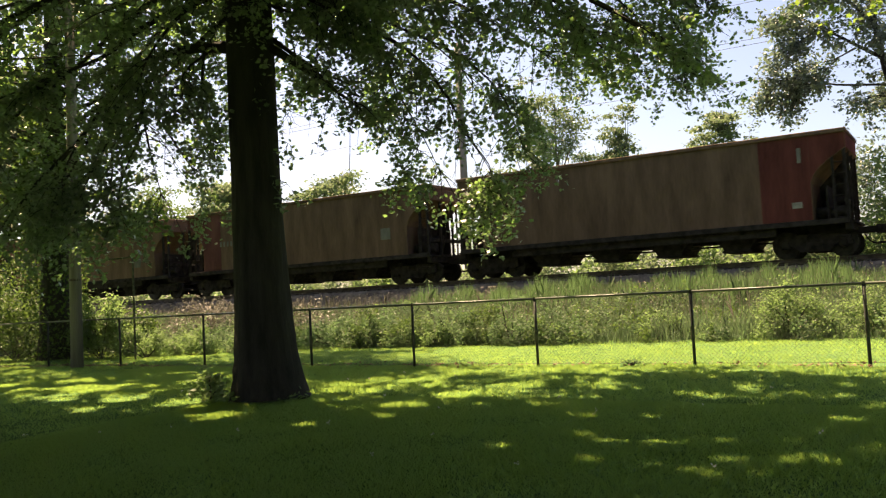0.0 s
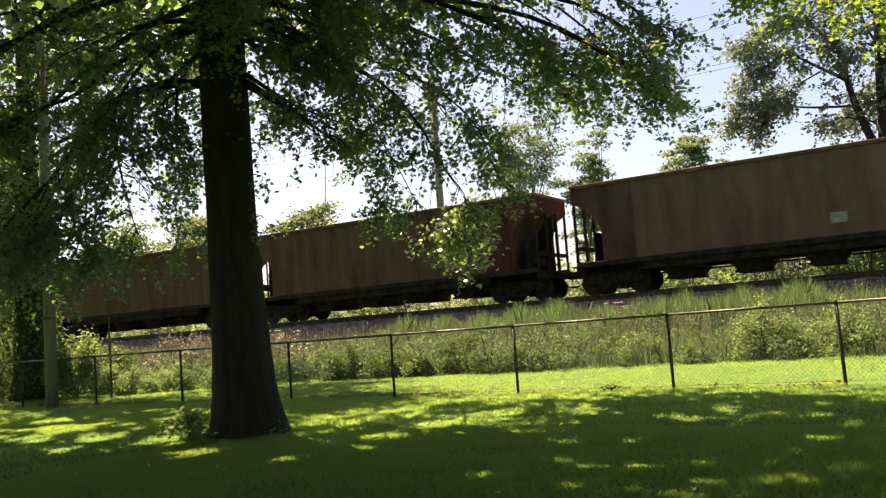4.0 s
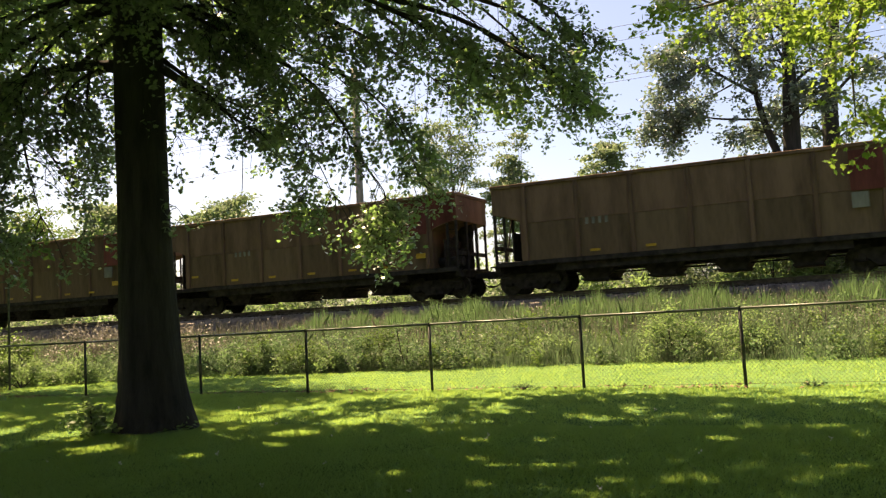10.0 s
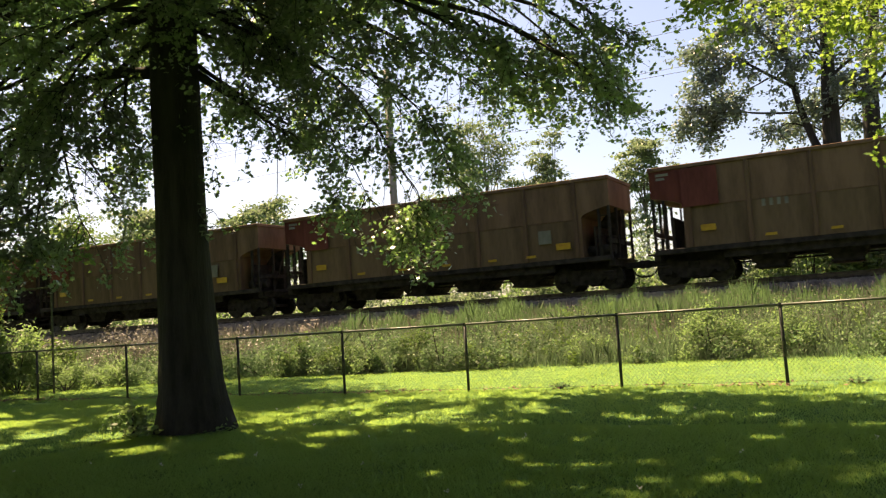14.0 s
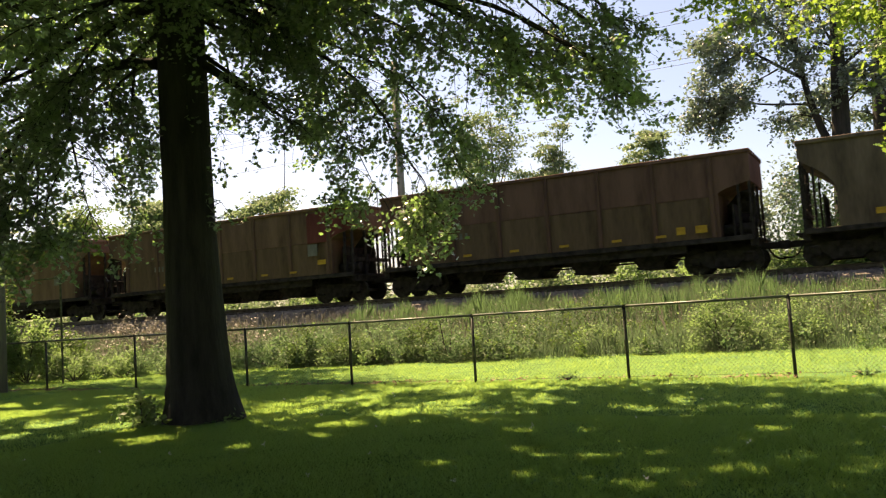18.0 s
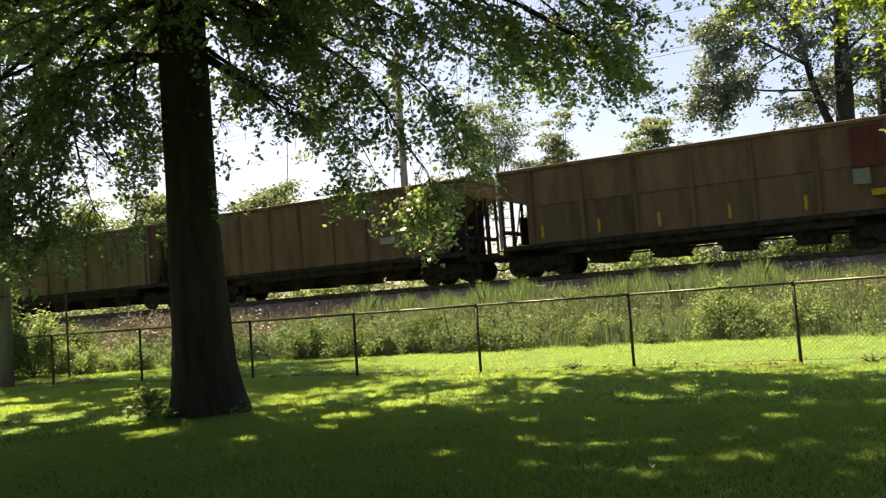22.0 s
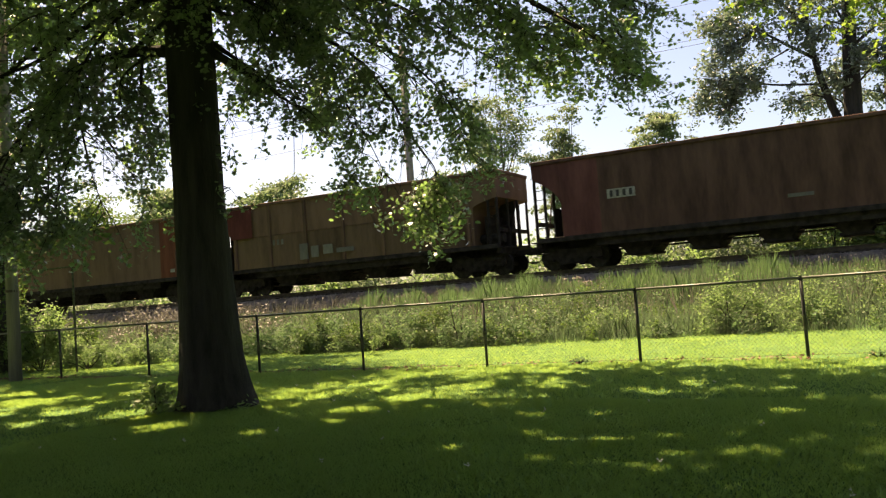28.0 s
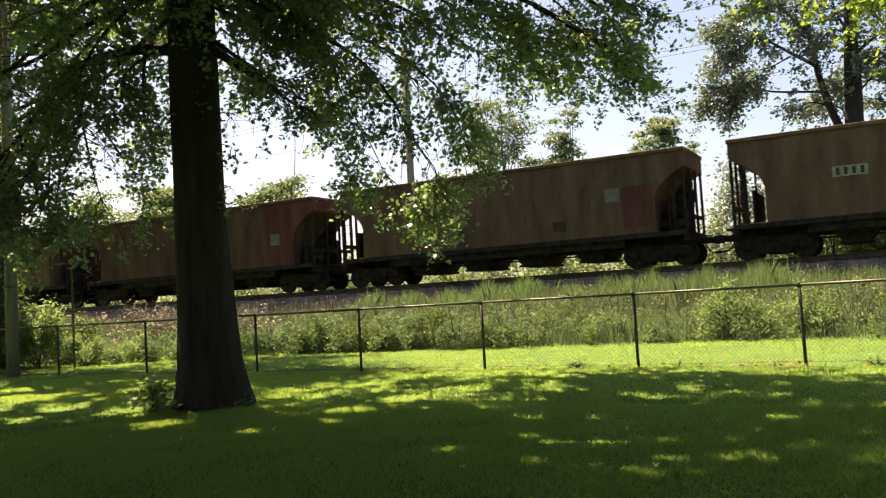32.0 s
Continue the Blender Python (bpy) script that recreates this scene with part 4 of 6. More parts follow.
def build_oak(rng):
    root = new("oak_tree")
    root.location = (TREE[0], TREE[1], 0)
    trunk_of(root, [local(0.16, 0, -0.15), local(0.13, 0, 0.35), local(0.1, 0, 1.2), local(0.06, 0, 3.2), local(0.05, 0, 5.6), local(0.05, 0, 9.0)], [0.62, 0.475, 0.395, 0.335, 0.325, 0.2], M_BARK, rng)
    wood, green = [], []
    # waypoints of each limb (across, along, height), its radius and its leafiness
    for pts, rad, dense in [
            # the stout limb that dips beside the trunk
            ([(0.3, 0, 5.05), (0.94, -0.4, 4.54), (1.37, -0.8, 4.15), (1.72, -1.0, 3.85)], 0.075, 1.3),
            ([(0.9, -0.35, 4.6), (1.3, -1.0, 4.25), (1.5, -1.5, 3.95)], 0.03, 1.5),
            ([(0.3, 0.1, 5.2), (1.0, 0.3, 4.7), (1.9, 0.5, 4.3)], 0.04, 0.6),
            # long hanging limbs with loose leaves
            ([(0.2, 0, 5.7), (1.81, 0.1, 5.01), (2.11, 0.1, 4.33), (2.49, 0, 3.56), (2.72, -0.1, 3.0)], 0.025, 1.25),
            ([(0.2, 0, 6.0), (2.0, 0.4, 5.2), (2.35, 0.5, 4.4), (2.3, 0.5, 3.6), (2.2, 0.5, 3.1)], 0.019, 0.95),
            ([(0.2, 0, 6.1), (2.18, -0.3, 4.87), (2.78, -0.4, 4.18), (3.14, -0.4, 3.46), (3.4, -0.3, 3.05), (3.36, -0.3, 2.75)], 0.028, 1.35),
            ([(2.9, -0.4, 3.9), (3.0, -0.5, 3.45), (2.95, -0.5, 3.05)], 0.008, 1.2),
            ([(3.1, -0.4, 3.5), (3.4, -0.3, 3.0), (3.38, -0.3, 2.7), (3.3, -0.3, 2.5)], 0.008, 1.7),
            ([(0.3, 0.3, 6.2), (2.1, 0.5, 5.37), (3.08, 0.4, 4.79), (3.64, 0.3, 4.15), (3.85, 0.2, 3.5), (4.05, 0.1, 3.05)], 0.025, 0.9),
            ([(2.6, 0.4, 5.1), (3.3, 0.9, 4.5), (3.9, 1.0, 3.9)], 0.011, 1.58),
            # the upper limbs, close-leaved, that run out over the lawn
            ([(0.2, 0, 6.6), (1.4, 0.5, 6.5), (2.6, 0.8, 5.98), (3.28, 0.9, 5.63), (4.08, 1.0, 5.1), (4.6, 1.0, 4.75)], 0.045, 1.0),
            ([(0.2, 0, 6.9), (1.31, 0, 6.49), (2.93, -0.2, 6.01), (4.5, -0.2, 5.54), (5.7, 0, 4.89), (6.1, 0.1, 4.6), (6.3, 0.1, 4.25)], 0.068, 0.85),
            ([(4.3, -0.2, 5.5), (5.1, 0.3, 4.9), (5.5, 0.4, 4.5)], 0.022, 1.17),
            ([(4.9, -0.2, 5.3), (5.5, -0.5, 4.8), (5.9, -0.6, 4.4)], 0.022, 1.17),
            ([(5.2, 0, 5.2), (5.9, 0.3, 4.8), (6.2, 0.4, 4.4)], 0.022, 1.17),
            ([(3.9, -0.2, 5.7), (4.6, 0.2, 5.0), (5.0, 0.4, 4.5)], 0.022, 0.85),
            ([(0.3, 0.2, 7.2), (3.32, 0.5, 6.36), (5.03, 0.7, 6.11), (6.0, 0.8, 5.6), (6.3, 0.8, 5.1), (6.45, 0.8, 4.7)], 0.060, 0.74),
            ([(5.0, 0.7, 6.0), (5.7, 0.9, 5.4), (6.2, 1.0, 4.8)], 0.022, 0.8),
            ([(0.2, -0.2, 6.7), (2.87, -0.6, 5.85), (4.21, -0.8, 5.1), (4.7, -0.8, 4.75), (4.95, -0.8, 4.45)], 0.053, 0.94),
            ([(3.6, -0.7, 5.5), (4.3, -1.2, 5.0), (4.7, -1.4, 4.6)], 0.019, 1.01),
            ([(0.2, 0, 7.4), (4.56, 0, 6.36), (5.8, 0.2, 5.85), (6.2, 0.2, 5.5), (6.5, 0.2, 5.2)], 0.060, 0.78),
            ([(3.5, 0.4, 6.5), (4.6, 0.9, 6.1), (5.3, 1.3, 5.6)], 0.030, 1.01),
            # round the trunk, towards and away from the house
            ([(0.1, -0.2, 5.8), (0.9, -1.3, 6.0), (1.5, -2.4, 5.6)], 0.04, 1.1),
            ([(0.1, -0.2, 6.0), (1.5, -1.2, 6.0), (2.6, -1.8, 5.3)], 0.05, 1.76),
            ([(0.1, -0.2, 5.6), (0.5, -1.2, 5.6), (0.6, -1.9, 5.3)], 0.03, 1.0),
            ([(0.1, 0.2, 5.9), (1.3, 1.2, 5.6), (2.4, 1.9, 4.9)], 0.05, 1.44),
            ([(0.1, 0.2, 6.2), (0.2, 1.7, 5.9), (0.1, 2.9, 5.2)], 0.05, 1.44),
            ([(0.2, 0, 6.4), (1.6, 0.2, 6.2), (2.6, 0.1, 5.7), (3.4, 0.1, 5.3)], 0.05, 1.76),
            ([(0.2, 0, 5.8), (1.2, -0.5, 5.7), (2.0, -0.8, 5.2)], 0.04, 1.92),
            # the far side, where the sun comes in
            ([(0.1, 0.3, 6.4), (1.6, 2.0, 6.6), (2.6, 3.4, 6.0), (3.2, 4.2, 5.2)], 0.06, 1.0),
            ([(0.1, 0.3, 6.8), (2.4, 1.6, 6.9), (4.0, 2.6, 6.2), (5.0, 3.2, 5.4)], 0.06, 1.0),
            ([(0.1, 0.3, 6.2), (0.9, 2.2, 6.3), (1.2, 3.8, 5.6), (1.3, 4.6, 4.8)], 0.06, 1.0),
            ([(0.1, 0.3, 6.6), (-0.8, 2.3, 6.5), (-1.5, 4.0, 5.6), (-1.8, 4.8, 4.7)], 0.06, 1.2),
            ([(0.1, 0.3, 6.4), (-1.8, 2.0, 6.3), (-3.4, 3.2, 5.5), (-4.2, 3.8, 4.6)], 0.06, 1.2),
            ([(0.2, 0, 6.5), (0.9, -0.3, 6.1), (1.5, -0.4, 5.5), (1.9, -0.4, 4.9)], 0.04, 1.5),
            ([(0.2, 0, 6.2), (1.0, 0.6, 5.9), (1.7, 0.9, 5.3)], 0.04, 1.5),
            ([(0.2, 0, 6.1), (0.9, 0.1, 5.7), (1.4, 0.1, 5.2)], 0.03, 1.8),
            ([(0.2, 0, 6.3), (1.4, -0.2, 6.1), (2.2, -0.3, 5.6)], 0.03, 1.8),
            ([(0.9, 0.2, 6.2), (1.8, 0.4, 5.9), (2.6, 0.5, 5.4)], 0.03, 1.5),
            ([(0.2, -0.1, 6.0), (0.9, -0.8, 5.5), (1.3, -1.1, 5.0)], 0.03, 1.3),
            ([(-0.1, -0.1, 6.0), (-0.7, -0.6, 5.4), (-1.1, -0.9, 4.7), (-1.3, -0.9, 4.1)], 0.04, 1.6),
            ([(-0.1, 0.1, 5.7), (-1.2, 0.9, 5.3), (-2.2, 1.3, 4.6), (-2.9, 1.5, 3.8)], 0.05, 1.4),
            # the other side: a heavy limb that sags, and lesser ones about it
            ([(-0.1, 0, 5.05), (-0.85, 0.2, 5.15), (-1.47, 0.3, 5.08), (-1.8, 0.4, 4.97), (-2.42, 0.6, 4.49), (-3.15, 0.7, 3.7)], 0.100, 1.29),
            ([(-0.1, 0, 5.95), (-1.27, -0.3, 5.41), (-1.85, -0.5, 4.92), (-2.46, -0.6, 4.67), (-3.3, -0.8, 4.3)], 0.055, 0.77),
            ([(-1.3, 0.3, 5.1), (-1.55, 0.0, 4.4), (-1.4, -0.2, 3.6), (-1.2, -0.2, 2.75)], 0.030, 2.28),
            ([(-1.7, 0.4, 5.0), (-2.1, 0.2, 4.2), (-2.1, 0.1, 3.3), (-2.2, 0.0, 2.8)], 0.030, 2.28),
            ([(-0.7, 0.2, 5.1), (-0.9, 0.6, 4.4), (-0.8, 0.9, 3.5)], 0.025, 1.48),
            ([(-0.6, 0.2, 5.1), (-0.8, -0.4, 4.6), (-0.7, -0.7, 4.0)], 0.025, 1.77),
            ([(-2.4, 0.6, 4.5), (-2.8, 0.2, 3.6), (-2.9, 0.0, 2.8)], 0.029, 2.4),
            ([(-3.0, 0.7, 3.9), (-3.6, 0.5, 3.2), (-3.9, 0.4, 2.6)], 0.029, 2.3),
            ([(-2.4, -0.6, 4.7), (-3.4, -0.6, 4.1), (-4.2, -0.4, 3.3)], 0.030, 2.3),
            ([(-0.1, 0, 6.3), (-1.6, 0.5, 6.0), (-3.0, 0.9, 5.2), (-4.4, 1.0, 4.2), (-4.7, 1.0, 3.2)], 0.060, 0.9),
            ([(-0.1, 0, 6.6), (-1.5, -0.8, 6.0), (-2.9, -1.3, 5.2), (-4.0, -1.5, 4.6)], 0.060, 0.39),
            ([(-0.1, 0, 6.0), (-0.7, -1.0, 5.6), (-1.3, -1.9, 5.0)], 0.050, 0.73),
            ([(-0.1, 0, 6.1), (-0.8, 1.2, 5.8), (-1.8, 2.2, 5.0)], 0.050, 0.65),
            ([(-1.5, 0.3, 4.2), (-1.1, 0.5, 3.5), (-0.75, 0.6, 2.9)], 0.016, 1.22),
            ([(-2.1, 0.2, 4.0), (-2.5, 0.0, 3.1), (-2.6, -0.1, 2.5)], 0.020, 1.33),
            ([(-2.6, 0.5, 4.0), (-3.1, 0.3, 3.0), (-3.3, 0.2, 2.4)], 0.020, 1.33),
            ([(-1.6, 0.0, 3.9), (-1.9, -0.1, 3.1), (-1.8, -0.2, 2.5)], 0.018, 1.22),
            ([(-0.1, 0, 7.0), (-2.2, 0.1, 6.4), (-4.0, 0.2, 5.4), (-5.2, 0.3, 4.2)], 0.070, 0.73)]:
        bough(root, rng, pts, rad, dense, wood, green, 0.75 if rad > 0.028 else 0.6, 17)
    # short sprays straight from the trunk
    for pts in ([(0.36, -0.1, 4.1), (0.55, -0.15, 4.05), (0.62, -0.2, 3.9)], [(0.36, -0.1, 3.65), (0.55, -0.15, 3.6), (0.66, -0.2, 3.5)], [(0.36, -0.1, 3.1), (0.55, -0.15, 3.0), (0.64, -0.2, 2.85)]):
        bough(root, rng, pts, 0.008, 0.6, wood, green, 0.22, 5)
    v, f = tube(spline([local(1.62, -1.0, 3.75), local(1.6, -1.0, 3.3), local(1.58, -1.0, 3.0)], 5), [0.005] * 6, 4)
    under(raw("dead_twig", v, f, M_BARK), root)
    here = Vector(root.location)
    shafts = lawn_shafts() + [(here + Vector(local(3.3, -0.3, 2.35)), 0.62, 0.5), (here + Vector(local(5.4, 0.3, 4.3)), 0.5, 1.2)]
    dress(root, rng, wood, green, M_OAK, 0.074, shafts[:len(SHAFTS)] + shafts[-2:])
    upper_crown(root, rng, (0.4, -0.2, 9.4), (6.5, 6.5, 4.4), 620, 80, 0.29, M_OAK, 0.66, shafts)
    tagged(root, "mature oak with dark trunk and drooping leafy limbs", "tree")
    # its neighbour, whose trunk stands further along the lawn and whose limbs reach in over the lawn
    side = new("oak_tree")
    side.location = (-19.6, 8.6, 0)
    trunk_of(side, [(0, 0, -0.15), (0, 0, 1.2), (0.05, 0, 4), (0, 0, 9)], [0.5, 0.38, 0.32, 0.2], M_BARK, rng)
    limbs = [((0, 0, fork), (a, b, z), 0.05, 1.0) for a, b, z, fork in (
        (3.6, 2.4, 5.6, 6.4), (4.6, 1.2, 5.9, 6.8), (2.2, 3.6, 5.2, 6.0), (0.6, 4.2, 5.4, 6.2), (3.0, -1.5, 6.2, 7.0), (5.2, 2.6, 6.6, 7.2), (-2.5, 3.0, 5.6, 6.4), (1.4, 3.0, 4.4, 5.4))]
    grow(side, rng, limbs, M_BARK, M_OAK, 0.115, LOBED, 6, 20, 0.8, 0.3, shafts=shafts)
    upper_crown(side, rng, (0.2, 0.6, 9.4), (6.6, 6.0, 4.0), 230, 80, 0.27, M_OAK, 0.72, shafts)
    tagged(side, "large oak shading the lawn with overhanging limbs", "tree")


def build_maple(rng):
    """A maple whose trunk stands beside the lawn; its sunlit bough hangs in."""
    root = new("maple_tree")
    root.location = (4.6, 12.4, 0)
    trunk_of(root, [(0, 0, -0.1), (0, 0, 1), (0.05, 0, 4), (0, 0, 8)], [0.4, 0.3, 0.24, 0.12], M_PALEBARK, rng)
    wood, green = [], []
    for pts, rad, dense in [
            ([(0, 0, 6.2), (-2.8, 0, 6.0), (-3.8, 0, 5.4), (-4.15, -0.1, 4.5), (-4.2, -0.1, 3.6)], 0.060, 0.62),
            ([(0, 0, 5.6), (-2.1, -0.4, 5.5), (-3.1, -0.4, 4.8), (-3.5, -0.4, 4.0), (-3.6, -0.4, 3.5)], 0.050, 0.67),
            ([(0, 0, 6.8), (-3.1, 0.4, 6.4), (-5.2, 0.4, 5.8), (-6.1, 0.4, 5.65), (-6.6, 0.4, 5.75)], 0.060, 0.56),
            ([(-3.0, 0.4, 6.4), (-4.6, 0.9, 5.9), (-5.4, 1.0, 5.5)], 0.030, 0.67),
            ([(0, 0, 6.0), (-3.6, 0.8, 5.8), (-4.4, 0.8, 5.5), (-4.7, 0.8, 5.2)], 0.050, 0.62),
            ([(-1.5, -0.4, 6.2), (-3.4, -0.8, 5.9), (-4.1, -0.8, 5.4), (-4.3, -0.8, 4.9)], 0.040, 0.62)]:
        bough(root, rng, pts, rad, dense, wood, green, 0.7, 10, 0.3, 1.0, lambda a, b, z: (a, b, z), M_PALEBARK)
    dress(root, rng, wood, green, M_BRIGHT, 0.088, (), LOBED, M_PALEBARK)
    upper_crown(root, rng, (0.2, -0.3, 8.2), (4.4, 4.4, 3.4), 100, 50, 0.28, M_BRIGHT, 0.7)
    return tagged(root, "maple with sunlit yellow-green leaves overhanging the lawn", "tree")


def build_cottonwood(rng, x, y, trunk, boughs, label):
    """A cottonwood with a dark forked trunk and loose, hanging leaf clusters; its limbs in its own space."""
    root = new("cottonwood_tree")
    g = float(ground_z(x, y))
    root.location = (x, y, g)
    trunk_of(root, [(a, b, z - g) for a, b, z in trunk], [0.6, 0.45, 0.36, 0.28, 0.1], M_BARK, rng, 16)
    wood, green = [], []
    for pts, rad, dense in boughs:
        bough(root, rng, [(a, b, z - g) for a, b, z in pts], rad, dense * 3.2, wood, green, 1.25, 15, 0.25, 2.2, lambda a, b, z: (a, b, z))
    dress(root, rng, wood, green, M_COTTON, 0.18, (), OVAL)
    return tagged(root, label, "tree")


def far_tree(rng, x, y, height, width, n, mat, label, name="tree", slim=0.3, leaf=0.3):
    """A tree beyond the track: trunk, forking limbs and a loose crown with gaps."""
    root = new(name)
    g = float(ground_z(x, y))
    root.location = (x, y, g)
    trunk_of(root, [(0, 0, -0.2), (0.1, 0, height * 0.4), (0.2, 0, height * 0.92)], [slim, slim * 0.7, slim * 0.15], M_PALEBARK, rng, 10)
    pts = []
    for k in range(15):
        h = height * (0.5 + 0.5 * rng.random() ** 0.7)
        q = k * 2.4 + rng.random()
        r = width * 0.5 * math.sqrt(max(0.08, 1 - (2 * (h / height - 0.62)) ** 2)) * rng.uniform(0.35, 1.0)
        start, tip = Vector((0.1, 0, h * rng.uniform(0.5, 0.72))), Vector((r * math.cos(q), r * math.sin(q), h))
        line = spline([start, start.lerp(tip, 0.55) + Vector((0, 0, -0.06 * height * rng.random())), tip], 6)
        v, f = tube(line, [slim * 0.34 * (1 - 0.13 * i) for i in range(7)], 5)
        under(raw("limb", v, f, M_PALEBARK, True), root)
        for j in range(4):
            c = np.array(line[6 - int(rng.integers(0, 3))]) + rng.normal(0, 0.09 * width, 3) * (1, 1, 0.45)
            pts.append(c + rng.normal(0, 0.075 * width, (n * 5, 3)) * (1, 1, 0.34))
    for z in np.linspace(0.6, 0.97, 9):
        c = np.array((0.2, 0, height * z)) + rng.normal(0, 0.09 * width, 3)
        pts.append(c + rng.normal(0, 0.08 * width, (n * 4, 3)) * (1, 1, 0.5))
    tagged(under(leaves("crown", np.concatenate(pts), mat, leaf * 0.8, OVAL, rng, 0.25), root), kind="stuff")
    return tagged(root, label, "tree")


def build_left_side(rng):
    """Utility pole with its side arm, the ivy-grown tree behind it, and the bushes round them."""
    pole = new("utility_pole")
    pole.location = (-19.36, FENCE_Y - 0.3, 0)
    part("shaft", bm_rod((0, 0, -0.3), (0.05, 0, 9.5), 0.155, 0.115, 14), M_POLE, pole, smooth=True)
    for z in (2.2, 4.6):
        part("band", bm_rod((0, 0, z), (0, 0, z + 0.06), 0.158, 0.157, 14), M_STEEL, pole)
    part("cross_arm", bm_box((-1.1, -0.25, 8.6), (1.1, -0.13, 8.72), 0.01), M_POLE, pole)
    for x in (-0.9, -0.3, 0.4, 0.95):
        part("insulator", bm_rod((x, -0.19, 8.7), (x, -0.19, 8.86), 0.045, 0.03, 8), M_GALV, pole)
    tagged(pole, "weathered wooden utility pole at the fence", "utility pole")
    frame_ob = new("pipe_frame")
    frame_ob.location = (-20.3, 16.0, 0)
    part("upright", bm_rod((0, 0, -0.2), (0, 0, 2.95), 0.028, seg=8), M_GALV, frame_ob)
    part("cross_pipe", bm_rod((-2.6, 0, 2.92), (0.05, 0, 2.92), 0.022, seg=8), M_GALV, frame_ob)
    part("upright", bm_rod((-2.6, 0, -0.2), (-2.6, 0, 2.95), 0.028, seg=8), M_GALV, frame_ob)
    tagged(frame_ob, "thin galvanised pipe frame standing behind the fence", "pipe frame")
    ivy = new("ivy_clad_tree")
    ivy.location = (-24.2, 16.2, 0)
    trunk_of(ivy, [(0, 0, -0.2), (0, 0, 2), (0.1, 0, 6), (0, 0, 11)], [0.6, 0.45, 0.36, 0.16], M_BARK, rng, 14)
    a, z = rng.random(9000) * 6.28, rng.random(9000) * 9.5
    r = (0.55 + 0.5 * np.exp(-((z - 1.2) / 1.6) ** 2) + 0.25 * np.sin(z * 1.7 + a * 2)) * (0.8 + 0.35 * rng.random(9000))
    under(leaves("ivy", np.column_stack([r * np.cos(a), r * np.sin(a), z + 0.1]), M_SHRUB, 0.12, DIAMOND, rng, 0.5), ivy)
    limbs = []
    for k in range(16):
        h, q = 4.2 + 0.5 * k, k * 2.4
        limbs.append(((0, 0, h * 0.85), (math.cos(q) * rng.uniform(2.2, 4.6), math.sin(q) * rng.uniform(1.8, 3.4), h + rng.uniform(-0.9, 0.8)), 0.09, 1.0))
    open_to = [((x, y, 0.6), w, 1.5) for x, y, w in ((-20.6, 17.4, 1.3), (-22.4, 16.6, 1.2), (-18.4, 18.4, 1.1), (-15.6, 20.0, 0.8), (-23.0, 21.4, 1.3))]
    grow(ivy, rng, limbs, M_BARK, M_SHRUB, 0.16, OVAL, 28, 14, 0.9, 0.3, shafts=open_to)
    upper_crown(ivy, rng, (1.5, 2.0, 9.2), (6.5, 5.0, 2.4), 30, 50, 0.27, M_SHRUB, 0.7, open_to)
    upper_crown(ivy, rng, (4.4, 0.4, 12.6), (4.6, 3.6, 2.2), 140, 70, 0.27, M_SHRUB, 0.6, lawn_shafts() + open_to)
    upper_crown(ivy, rng, (0.5, 4.5, 12.4), (5.0, 3.5, 2.0), 70, 60, 0.27, M_SHRUB, 0.5, open_to)
    tagged(ivy, "dark tree trunk thickly overgrown with ivy", "tree")
    for x, y, z, rx, n, mat, label in [
            (-22.5, 16.5, 1.4, (0.62, 0.55, 1.25), 2000, M_WEED, "bright leafy sapling beside the utility pole"),
            (-27.0, 16.5, 1.6, (1.8, 1.4, 1.6), 3500, M_SHRUB, "dense dark bush under the trees"),
            (-30.5, 17.5, 1.5, (2.0, 1.5, 1.7), 3000, M_REED, "sunlit green bush behind the fence"),
            (-23.4, 17.8, 0.9, (1.1, 0.9, 0.9), 2200, M_SHRUB, "dark bush at the foot of the ivy tree"),
            (-34.5, 19.0, 2.2, (2.6, 2, 2.4), 3200, M_SHRUB, "tall dark bush behind the fence")]:
        clump("bush", (x, y, z), rx, int(n * 2.4), 0.1, mat, rng, OVAL, label, 8)


